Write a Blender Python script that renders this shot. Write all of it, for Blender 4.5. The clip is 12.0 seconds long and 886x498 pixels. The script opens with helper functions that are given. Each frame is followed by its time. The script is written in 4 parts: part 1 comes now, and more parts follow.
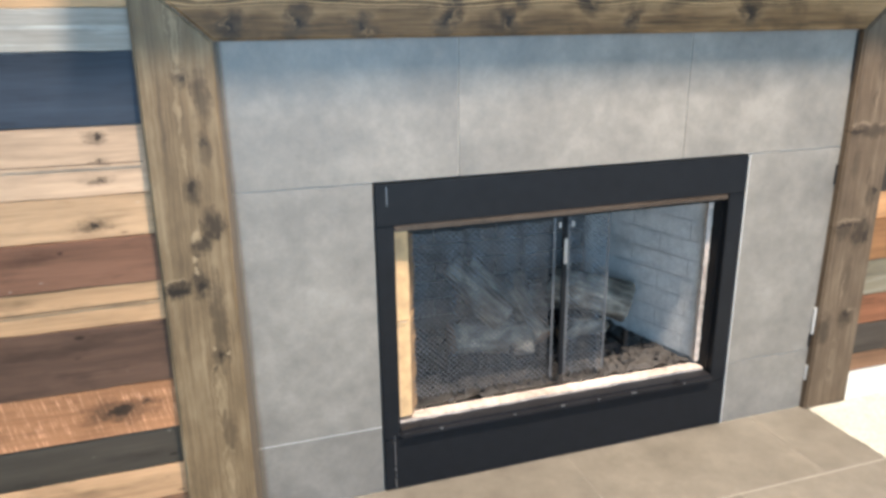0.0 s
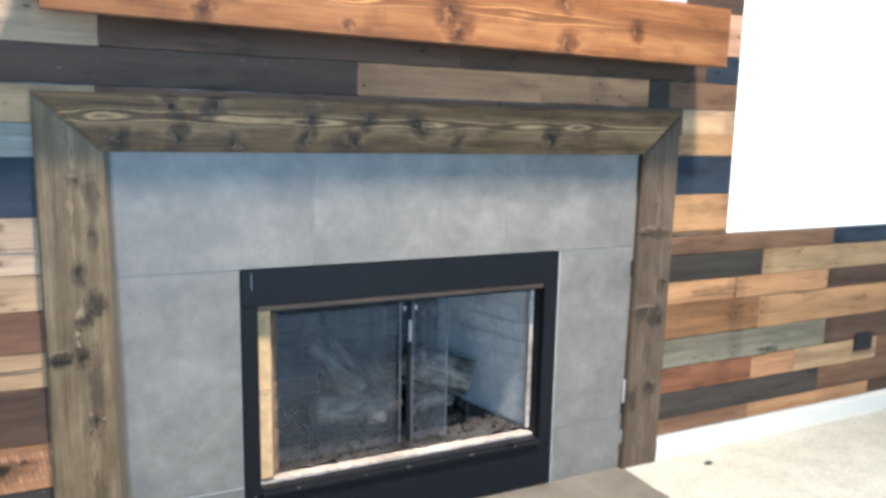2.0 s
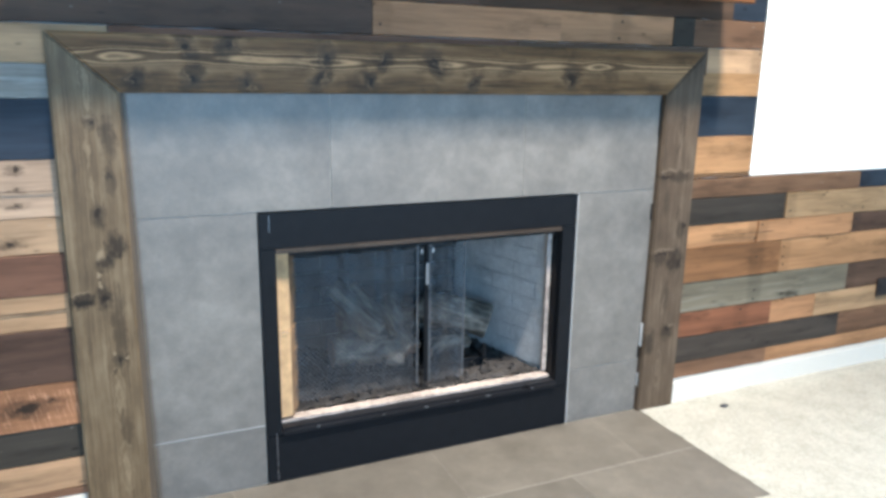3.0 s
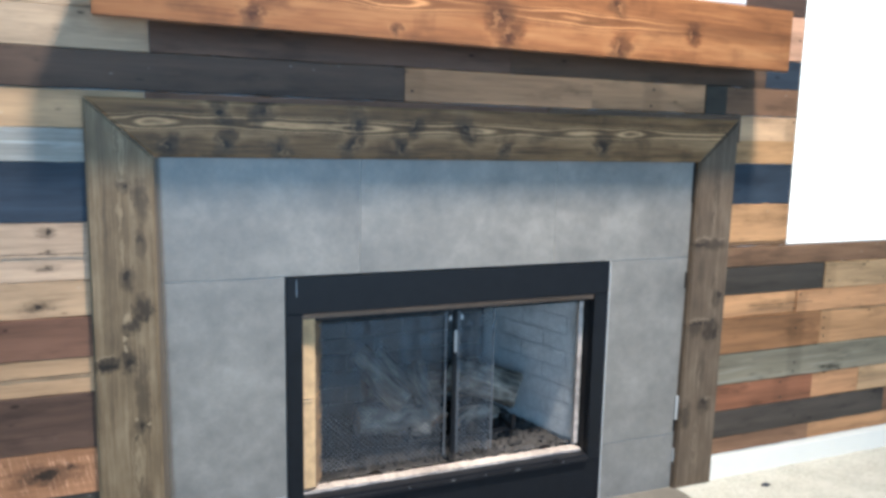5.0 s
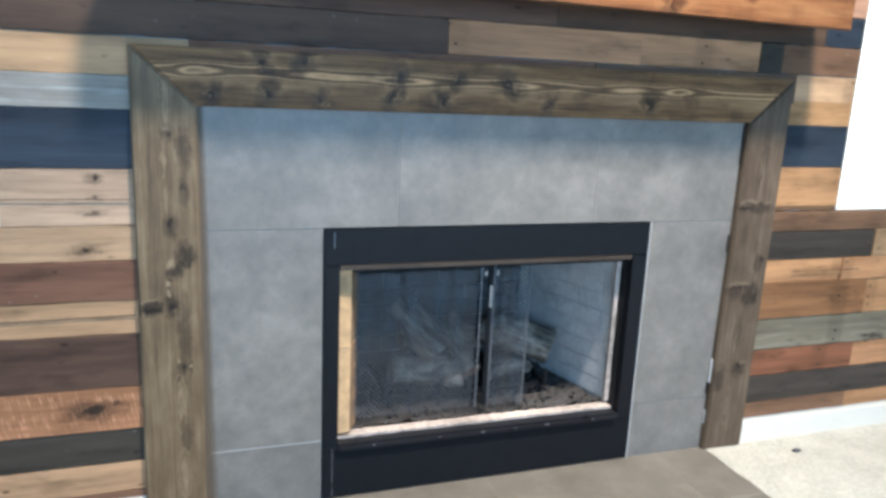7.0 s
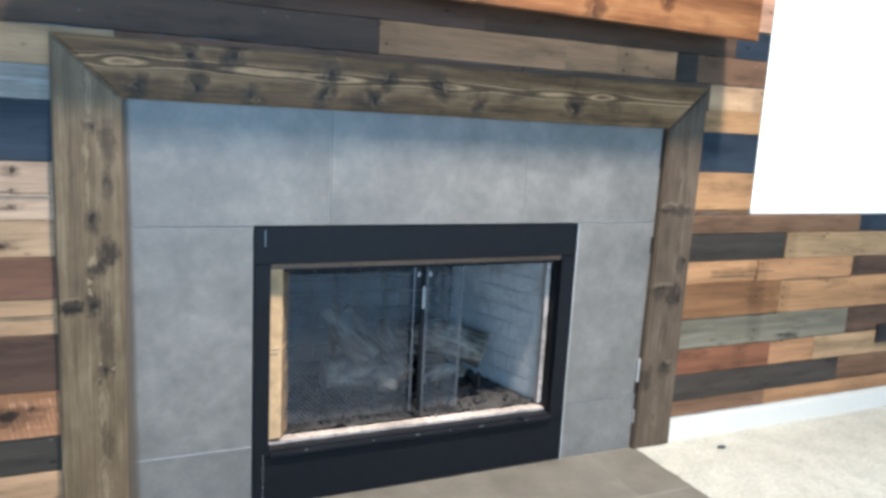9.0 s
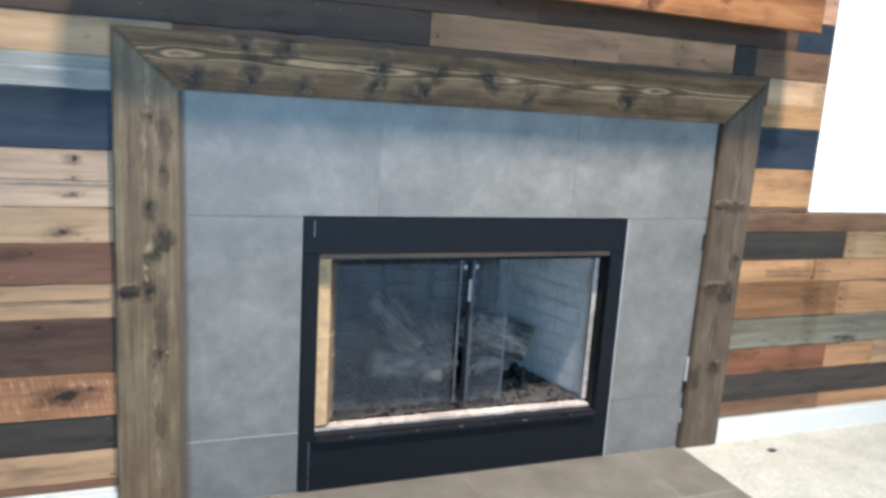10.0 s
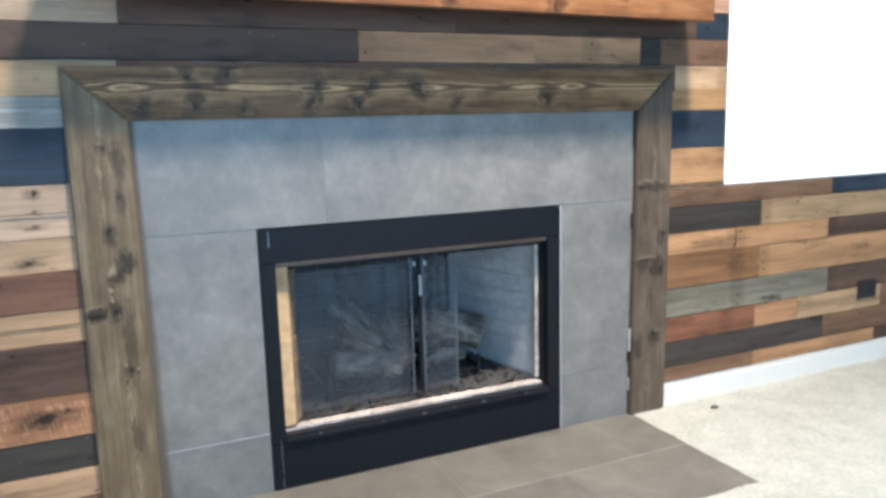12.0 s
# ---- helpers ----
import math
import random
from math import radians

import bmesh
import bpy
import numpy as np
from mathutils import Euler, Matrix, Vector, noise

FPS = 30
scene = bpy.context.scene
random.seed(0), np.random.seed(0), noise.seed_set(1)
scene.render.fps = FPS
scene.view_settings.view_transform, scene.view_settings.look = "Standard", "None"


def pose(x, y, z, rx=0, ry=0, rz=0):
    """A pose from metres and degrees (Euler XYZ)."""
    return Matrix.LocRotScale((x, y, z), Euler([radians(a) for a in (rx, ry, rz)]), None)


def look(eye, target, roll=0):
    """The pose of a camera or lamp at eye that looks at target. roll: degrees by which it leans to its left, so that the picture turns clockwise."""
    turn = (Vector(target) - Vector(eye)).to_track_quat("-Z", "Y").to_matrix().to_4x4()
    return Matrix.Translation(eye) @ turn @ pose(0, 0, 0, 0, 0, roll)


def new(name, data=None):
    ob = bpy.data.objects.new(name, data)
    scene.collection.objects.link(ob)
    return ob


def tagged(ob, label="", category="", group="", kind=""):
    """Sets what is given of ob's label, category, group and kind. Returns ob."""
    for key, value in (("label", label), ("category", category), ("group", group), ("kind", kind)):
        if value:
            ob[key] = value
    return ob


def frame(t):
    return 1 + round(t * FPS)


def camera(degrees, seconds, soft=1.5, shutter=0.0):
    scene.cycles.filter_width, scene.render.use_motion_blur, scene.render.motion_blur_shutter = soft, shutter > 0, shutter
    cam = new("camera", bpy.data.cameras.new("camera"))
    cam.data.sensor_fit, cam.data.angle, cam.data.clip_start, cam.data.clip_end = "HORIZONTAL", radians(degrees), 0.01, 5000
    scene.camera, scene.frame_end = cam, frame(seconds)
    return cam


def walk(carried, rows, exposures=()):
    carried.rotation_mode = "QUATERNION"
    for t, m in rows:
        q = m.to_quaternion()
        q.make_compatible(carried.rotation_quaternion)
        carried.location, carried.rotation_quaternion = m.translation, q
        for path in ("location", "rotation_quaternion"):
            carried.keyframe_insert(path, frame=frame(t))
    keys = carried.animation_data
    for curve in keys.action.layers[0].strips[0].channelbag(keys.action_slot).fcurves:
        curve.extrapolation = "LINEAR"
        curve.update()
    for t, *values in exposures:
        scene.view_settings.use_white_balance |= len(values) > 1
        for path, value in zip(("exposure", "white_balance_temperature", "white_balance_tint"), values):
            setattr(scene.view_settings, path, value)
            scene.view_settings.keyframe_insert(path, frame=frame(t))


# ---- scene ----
cam = camera(62.0, 12.0, soft=3.3)
PATH = [
    (0, (-0.045, -1.587, 1.149), (0.545, 0.23, 0.558), -0.7),
    (0.5, (-0.083, -1.711, 1.14), (0.703, 0.083, 0.736), 1.6),
    (1, (-0.065, -1.821, 1.148), (0.668, 0.012, 0.831), 1.8),
    (1.5, (-0.057, -1.904, 1.199), (0.723, -0.089, 0.884), 1.5),
    (2, (-0.041, -1.968, 1.176), (0.815, -0.188, 0.864), 1.1),
    (2.5, (-0.042, -1.976, 1.173), (0.744, -0.181, 0.773), 0.3),
    (3, (-0.033, -1.963, 1.168), (0.767, -0.188, 0.709), 0.9),
    (3.5, (-0.029, -1.957, 1.164), (0.724, -0.13, 0.857), 0.9),
    (5.5, (-0.031, -1.915, 1.167), (0.715, -0.081, 0.886), 1.1),
    (6, (-0.038, -1.909, 1.17), (0.653, -0.052, 0.9), 1.3),
    (6.5, (-0.034, -1.924, 1.175), (0.532, -0.027, 0.892), 3.5),
    (7, (-0.023, -1.922, 1.198), (0.618, -0.08, 0.757), 2.6),
    (9, (-0.033, -1.948, 1.097), (0.785, -0.154, 0.76), 3.0),
    (9.5, (-0.026, -1.954, 1.105), (0.739, -0.135, 0.783), 2.0),
    (10, (-0.029, -1.951, 1.106), (0.666, -0.113, 0.735), 3.5),
    (10.5, (-0.027, -1.964, 1.113), (0.646, -0.132, 0.676), 1.8),
    (11, (-0.024, -1.987, 1.127), (0.67, -0.204, 0.544), -0.3),
    (11.5, (-0.074, -2.02, 1.097), (0.776, -0.287, 0.571), -0.5),
    (12, (-0.051, -2.122, 1.077), (0.746, -0.317, 0.751), -1.6),
]
walk(cam, [(t, look(eye, target, roll)) for t, eye, target, roll in PATH],
     exposures=[(0, 0.50, 5800, 9), (0.5, 0.51, 5700, 9), (1, 0.51, 5520, 8), (2, 0.27, 5300, 7), (2.5, 0.19, 5210, 6),
                (5.5, 0.07, 5140, 6), (9.5, 0.09, 5110, 6), (10.5, 0.09, 5110, 6), (12, 0.06, 5140, 6)])

# ---- light ----
world = bpy.data.worlds.new("world")
scene.world = world
world.use_nodes = True
wt = world.node_tree
sky = wt.nodes.new("ShaderNodeTexSky")
sky.sky_type, sky.sun_disc = "NISHITA", False
sky.sun_elevation, sky.sun_rotation = radians(50), radians(200)
wt.nodes["Background"].inputs["Strength"].default_value = 0.12
wt.links.new(sky.outputs[0], wt.nodes["Background"].inputs["Color"])


def area(name, eye, target, w, h, power, colour):
    d = bpy.data.lights.new(name, "AREA")
    d.shape, d.size, d.size_y, d.energy, d.color = "RECTANGLE", w, h, power, colour
    ob = new(name, d)
    ob.matrix_world = look(eye, target)
    return ob


WIN_L, WIN_R, WIN_Z, WIN_LZ = (-1.72, -0.448), (2.052, 3.346), (0.831, 2.15), 0.822
# added cool fill from behind the camera, no source in view
area("sky_light_back", (0.9, -5.55, 1.5), (0.9, 0, 1.3), 4.2, 2.2, 140, (0.44, 0.73, 1.0))
area("sky_light_left", ((WIN_L[0] + WIN_L[1]) / 2, 0.215, 1.49), ((WIN_L[0] + WIN_L[1]) / 2, -1, 1.49), 1.7, 1.7, 45, (0.70, 0.86, 1.0))
area("sky_light_right", ((WIN_R[0] + WIN_R[1]) / 2, 0.215, 1.49), ((WIN_R[0] + WIN_R[1]) / 2, -1, 1.49), 1.7, 1.7, 34, (1.0, 0.96, 0.89))
# unseen source placed to cast the mantel's shadow, spread limited to the wall
lamp = area("ceiling_lamp_light", (1.35, -1.66, 5.08), (1.05, 0, 1.0), 0.4, 0.4, 120, (1.0, 0.79, 0.58))
lamp.data.spread = radians(74)


# ---- materials ----
class Graph:
    """A node material in short form."""

    def __init__(self, name):
        self.mat = bpy.data.materials.new(name)
        self.mat.use_nodes = True
        self.nt = self.mat.node_tree
        self.bsdf = self.nt.nodes["Principled BSDF"]
        tc = self.nt.nodes.new("ShaderNodeTexCoord")
        self.obj = tc.outputs["Object"]
        oi = self.nt.nodes.new("ShaderNodeObjectInfo")
        self.rand = oi.outputs["Random"]

    def put(self, sock, v):
        if isinstance(v, bpy.types.NodeSocket):
            self.nt.links.new(v, sock)
        else:
            sock.default_value = v

    def m(self, op, a, b=0.0, c=0.0, clamp=False):
        n = self.nt.nodes.new("ShaderNodeMath")
        n.operation, n.use_clamp = op, clamp
        for s, v in zip(n.inputs, (a, b, c)):
            self.put(s, v)
        return n.outputs[0]

    def split(self, v):
        n = self.nt.nodes.new("ShaderNodeSeparateXYZ")
        self.put(n.inputs[0], v)
        return n.outputs[0], n.outputs[1], n.outputs[2]

    def join(self, x, y, z):
        n = self.nt.nodes.new("ShaderNodeCombineXYZ")
        for s, v in zip(n.inputs, (x, y, z)):
            self.put(s, v)
        return n.outputs[0]

    def noise(self, vec, scale=1.0, detail=3.0, rough=0.55):
        n = self.nt.nodes.new("ShaderNodeTexNoise")
        self.put(n.inputs["Vector"], vec)
        n.inputs["Scale"].default_value, n.inputs["Detail"].default_value, n.inputs["Roughness"].default_value = scale, detail, rough
        return n.outputs["Fac"]

    def voronoi(self, vec, scale=1.0, feature="F1"):
        n = self.nt.nodes.new("ShaderNodeTexVoronoi")
        n.feature = feature
        self.put(n.inputs["Vector"], vec)
        n.inputs["Scale"].default_value = scale
        return n.outputs["Distance"]

    def step(self, v, lo, hi):
        n = self.nt.nodes.new("ShaderNodeMapRange")
        n.interpolation_type = "SMOOTHSTEP"
        for s, x in zip(n.inputs, (v, lo, hi, 0.0, 1.0)):
            self.put(s, x)
        return n.outputs[0]

    def mix(self, f, a, b):
        n = self.nt.nodes.new("ShaderNodeMix")
        n.data_type = "RGBA"
        self.put(n.inputs[0], f)
        for s, v in ((n.inputs[6], a), (n.inputs[7], b)):
            self.put(s, v if isinstance(v, bpy.types.NodeSocket) else (*v, 1.0))
        return n.outputs[2]

    def ramp(self, f, stops):
        n = self.nt.nodes.new("ShaderNodeValToRGB")
        e = n.color_ramp.elements
        while len(e) < len(stops):
            e.new(0.5)
        for el, (p, c) in zip(e, stops):
            el.position, el.color = p, (*c, 1.0)
        self.put(n.inputs[0], f)
        return n.outputs[0]

    def hsv(self, col, h=0.5, s=1.0, v=1.0):
        n = self.nt.nodes.new("ShaderNodeHueSaturation")
        for k, x in (("Hue", h), ("Saturation", s), ("Value", v), ("Color", col)):
            self.put(n.inputs[k], x)
        return n.outputs[0]

    def done(self, colour, rough=0.5, height=None, bump=0.3, dist=0.002, metal=0.0):
        self.put(self.bsdf.inputs["Base Color"], colour if isinstance(colour, bpy.types.NodeSocket) else (*colour, 1.0))
        self.put(self.bsdf.inputs["Roughness"], rough)
        self.bsdf.inputs["Metallic"].default_value = metal
        if height is not None:
            b = self.nt.nodes.new("ShaderNodeBump")
            b.inputs["Strength"].default_value, b.inputs["Distance"].default_value = bump, dist
            self.put(b.inputs["Height"], height)
            self.nt.links.new(b.outputs[0], self.bsdf.inputs["Normal"])
        return self.mat


def wood(name, dark, mid, light, axis="x", bands=38.0, warp=2.2, knots=(), rough=0.6, stain=0.45, saw=0.0, streak=None, own=True, vary=0.25, flame=None, gain=1.5, specks=0.0, contrast=1.0, knot_colour=(0.02, 0.014, 0.01), spike=False):
    """Sawn wood, grain along local axis; knots are (along, across, radius) in local metres and bend the rings round them."""
    g = Graph(name)
    g.bsdf.inputs["Specular IOR Level"].default_value = 0.2
    x, y, z = g.split(g.obj)
    along, across = (x, z) if axis == "x" else (z, x)
    if axis == "y":
        along, across = y, x
    off = g.m("MULTIPLY", g.rand, 61.0 if own else 0.0)
    u = g.m("ADD", along, off)
    v = g.m("ADD", across, g.m("MULTIPLY", y, 0.6)) if axis != "y" else across
    vo = g.m("ADD", v, g.m("MULTIPLY", off, 1.7))
    low = g.noise(g.join(g.m("MULTIPLY", u, 1.6), g.m("MULTIPLY", vo, 9.0), off), 1.0, 3.0)
    ring = g.m("ADD", g.m("MULTIPLY", vo, bands), g.m("MULTIPLY", low, warp * 3.0))
    mask = None
    n1 = g.noise(g.join(g.m("MULTIPLY", along, 26.0), g.m("MULTIPLY", across, 40.0), 1.0), 1.0, 3.0, 0.65)
    n2 = g.noise(g.join(g.m("MULTIPLY", along, 26.0), g.m("MULTIPLY", across, 40.0), 7.0), 1.0, 3.0, 0.65)
    wu = g.m("MULTIPLY_ADD", g.m("SUBTRACT", n1, 0.5), 0.075, along)
    wv = g.m("MULTIPLY_ADD", g.m("SUBTRACT", n2, 0.5), 0.034, across)
    wob = g.m("MULTIPLY", g.m("SUBTRACT", g.noise(g.join(g.m("MULTIPLY", u, 45.0), g.m("MULTIPLY", vo, 80.0), off), 1.0, 3.0, 0.6), 0.5), 1.8)
    sliver = None
    for number, (ku, kv, r) in enumerate(knots):
        if spike:
            # spike knots: a small dark heart drawn out across the grain, a soft smudge and a pale sliver beside it
            lean = (0.35, -0.25, 0.1, -0.45)[number % 4]
            pu, pv = g.m("SUBTRACT", wu, ku), g.m("SUBTRACT", wv, kv)
            pu = g.m("ADD", pu, g.m("MULTIPLY", pv, lean))
            du, dv = g.m("DIVIDE", pu, r * 0.9), g.m("DIVIDE", pv, r * 1.5)
            d2 = g.m("ADD", g.m("ADD", g.m("MULTIPLY", du, du), g.m("MULTIPLY", dv, dv)), wob)
            wide = g.m("ADD", g.m("MULTIPLY", g.m("MULTIPLY", du, du), 0.13), g.m("MULTIPLY", g.m("MULTIPLY", dv, dv), 0.20))
            ring = g.m("ADD", ring, g.m("MULTIPLY", g.m("POWER", 2.718, g.m("MULTIPLY", wide, -1.0)), 4.0))
            core = g.m("MULTIPLY", g.m("SUBTRACT", 1.0, g.step(d2, 0.0, 1.5)), 0.95)
            halo = g.m("MULTIPLY", g.m("SUBTRACT", 1.0, g.step(g.m("ADD", wide, g.m("MULTIPLY", wob, 0.5)), 0.0, 1.5)), 0.70)
            both = g.m("MAXIMUM", core, halo)
            mask = both if mask is None else g.m("MAXIMUM", mask, both)
            su = g.m("ADD", du, (1.15, -1.1, 0.9)[number % 3])
            sv = g.m("ADD", dv, (0.6, -0.5)[number % 2])
            s2 = g.m("ADD", g.m("ADD", g.m("MULTIPLY", g.m("MULTIPLY", su, su), 3.5), g.m("MULTIPLY", sv, sv)), wob)
            one = g.m("MULTIPLY", g.m("SUBTRACT", 1.0, g.step(s2, 0.0, 1.1)), 0.36)
            sliver = one if sliver is None else g.m("MAXIMUM", sliver, one)
            continue
        r = r * 1.3
        du = g.m("DIVIDE", g.m("SUBTRACT", wu, ku), r * 1.35)
        dv = g.m("DIVIDE", g.m("SUBTRACT", wv, kv), r)
        d2 = g.m("ADD", g.m("ADD", g.m("MULTIPLY", du, du), g.m("MULTIPLY", dv, dv)), wob)
        wide = g.m("ADD", g.m("MULTIPLY", g.m("MULTIPLY", du, du), 0.12), g.m("MULTIPLY", g.m("MULTIPLY", dv, dv), 0.42))
        ring = g.m("ADD", ring, g.m("MULTIPLY", g.m("POWER", 2.718, g.m("MULTIPLY", wide, -1.0)), 4.0))
        core = g.m("MULTIPLY", g.m("SUBTRACT", 1.0, g.step(d2, 0.0, 1.5)), 1.0)
        halo = g.m("MULTIPLY", g.m("SUBTRACT", 1.0, g.step(g.m("ADD", wide, wob), 0.0, 1.4)), 0.62)
        both = g.m("MAXIMUM", core, halo)
        mask = both if mask is None else g.m("MAXIMUM", mask, both)
    band = g.m("MULTIPLY_ADD", g.m("SINE", g.m("MULTIPLY", ring, 1.0)), 0.5, 0.5)
    band = g.m("POWER", band, 1.6)
    fine = g.noise(g.join(g.m("MULTIPLY", u, 7.0), g.m("MULTIPLY", vo, 170.0), g.m("MULTIPLY", y, 170.0)), 1.0, 4.0, 0.65)
    broad = g.noise(g.join(g.m("MULTIPLY", u, 3.2), g.m("MULTIPLY", vo, 34.0), off), 1.0, 5.0, 0.62)
    f = g.m("ADD", g.m("ADD", g.m("MULTIPLY", band, 0.16 * contrast), g.m("MULTIPLY", fine, 0.50)), g.m("MULTIPLY", broad, 0.70))
    f = g.m("MULTIPLY_ADD", g.m("SUBTRACT", f, 0.66), gain, 0.5)
    col = g.ramp(f, [(0.18, dark), (0.5, mid), (0.82, light)])
    if flame is not None:
        v0, half, eyes, near = flame
        close = 1.0 if near is None else 0.0
        drift = g.m("MULTIPLY", g.m("SUBTRACT", g.noise(g.join(g.m("MULTIPLY", along, 2.2), 0.0, 4.0), 1.0, 2.0), 0.5), 0.035)
        e = g.m("DIVIDE", g.m("SUBTRACT", g.m("SUBTRACT", g.m("MULTIPLY_ADD", g.m("SUBTRACT", n2, 0.5), 0.005, across), v0), drift), half)
        field = g.m("ADD", g.m("MULTIPLY", e, e), g.m("MULTIPLY", wob, 0.16))
        for fu, ru, k in eyes:
            q0 = g.m("DIVIDE", g.m("SUBTRACT", along, fu), ru * 1.15)
            q = g.m("MULTIPLY", q0, g.m("SUBTRACT", 1.25, g.m("MULTIPLY", g.step(q0, -0.6, 0.6), 0.5)))
            field = g.m("SUBTRACT", field, g.m("MULTIPLY", g.m("POWER", 2.718, g.m("MULTIPLY", g.m("MULTIPLY", q, q), -1.0)), k))
            if near is not None:
                close = g.m("MAXIMUM", close, g.m("POWER", 2.718, g.m("MULTIPLY", g.m("MULTIPLY", q, q), -near)))
        line = g.m("POWER", g.m("MULTIPLY_ADD", g.m("SINE", g.m("MULTIPLY", field, 3.4)), 0.5, 0.5), 3.5)
        fade = g.m("SUBTRACT", 1.0, g.step(field, 1.0, 4.2))
        col = g.mix(g.m("MULTIPLY", g.m("SUBTRACT", 1.0, g.step(field, 0.0, 6.0)), 0.45), col, scaled(dark, 0.8))
        col = g.mix(g.m("MULTIPLY", g.m("MULTIPLY", line, g.m("MULTIPLY", fade, close)), 0.95), col, scaled(light, 1.75))
    if streak is not None:
        s = g.noise(g.join(g.m("MULTIPLY", u, 3.0), g.m("MULTIPLY", vo, 60.0), off), 1.0, 4.0, 0.65)
        col = g.mix(g.m("MULTIPLY", g.step(s, 0.48, 0.72), 0.6), col, streak)
    blot = g.noise(g.join(g.m("MULTIPLY", u, 6.0), g.m("MULTIPLY", vo, 22.0), g.m("MULTIPLY", off, 3.0)), 1.0, 4.0, 0.6)
    if specks:
        vd = g.voronoi(g.join(g.m("MULTIPLY", u, 11.0), g.m("MULTIPLY", vo, 24.0), off), 1.0)
        spot = g.m("MULTIPLY", g.m("SUBTRACT", 1.0, g.step(vd, 0.05, 0.15)), g.step(blot, 0.46, 0.56))
        col = g.mix(g.m("MULTIPLY", spot, specks), col, scaled(dark, 0.3))
        chip = g.m("MULTIPLY", g.m("SUBTRACT", 1.0, g.step(g.voronoi(g.join(g.m("MULTIPLY", u, 17.0), g.m("MULTIPLY", vo, 30.0), 3.0), 1.0), 0.04, 0.10)), g.step(broad, 0.50, 0.58))
        col = g.mix(g.m("MULTIPLY", chip, specks * 0.3), col, (0.55, 0.50, 0.44))
    dirt = g.m("MULTIPLY", g.step(blot, 0.50, 0.74), stain)
    col = g.mix(dirt, col, tuple(c * 0.28 for c in dark))
    if spike:
        patch = g.noise(g.join(g.m("MULTIPLY", u, 9.0), g.m("MULTIPLY", vo, 7.0), g.m("MULTIPLY_ADD", off, 2.0, 5.0)), 1.0, 4.0, 0.6)
        col = g.mix(g.m("MULTIPLY", g.step(patch, 0.52, 0.70), spike), col, scaled(dark, 0.9))
    if specks:
        # grey-brown mark where the pallet bearer lay, at the nail line kept on each board
        at = g.nt.nodes.new("ShaderNodeAttribute")
        at.attribute_type, at.attribute_name = "OBJECT", "bearer"
        away = g.m("ABSOLUTE", g.m("SUBTRACT", g.m("MULTIPLY_ADD", g.m("SUBTRACT", n1, 0.5), 0.030, along), at.outputs["Fac"]))
        col = g.mix(g.m("MULTIPLY", g.m("SUBTRACT", 1.0, g.step(away, 0.022, 0.046)), g.m("MULTIPLY_ADD", blot, 0.45, 0.10)), col, scaled(dark, 0.75))
    height = g.m("ADD", g.m("MULTIPLY", fine, 0.5), g.m("MULTIPLY", band, 0.3))
    if saw:
        slant = g.m("ADD", along, g.m("MULTIPLY", across, 0.22))
        chat = g.step(g.noise(g.join(g.m("MULTIPLY", slant, 190.0), g.m("MULTIPLY", across, 16.0), off), 1.0, 3.0, 0.6), 0.50, 0.66)
        chat = g.m("MULTIPLY", chat, g.step(broad, 0.36, 0.60))
        col = g.mix(g.m("MULTIPLY", chat, saw), col, tuple(min(1.0, c * 1.9 + 0.08) for c in light))
        height = g.m("ADD", height, g.m("MULTIPLY", chat, 0.8))
    if mask is not None:
        col = g.mix(g.m("MULTIPLY", mask, 0.96), col, knot_colour)
    if sliver is not None:
        col = g.mix(sliver, col, scaled(light, 1.2))
    r2 = g.m("FRACT", g.m("MULTIPLY", g.rand, 17.3))
    col = g.hsv(col, g.m("MULTIPLY_ADD", g.m("SUBTRACT", r2, 0.5), 0.02, 0.501), 1.0, g.m("MULTIPLY_ADD", g.m("SUBTRACT", g.rand, 0.5), vary, 1.0))
    ro = g.m("MULTIPLY_ADD", g.m("SUBTRACT", fine, 0.5), 0.3, rough)
    return g.done(col, ro, height, 0.35, 0.0012)


def scaled(c, k):
    return tuple(min(0.9, a * k) for a in c)


def plank_wood(name, c, **k):
    return wood(name, scaled(c, 0.55), c, scaled(c, 1.38), gain=1.15, specks=0.85, **k)


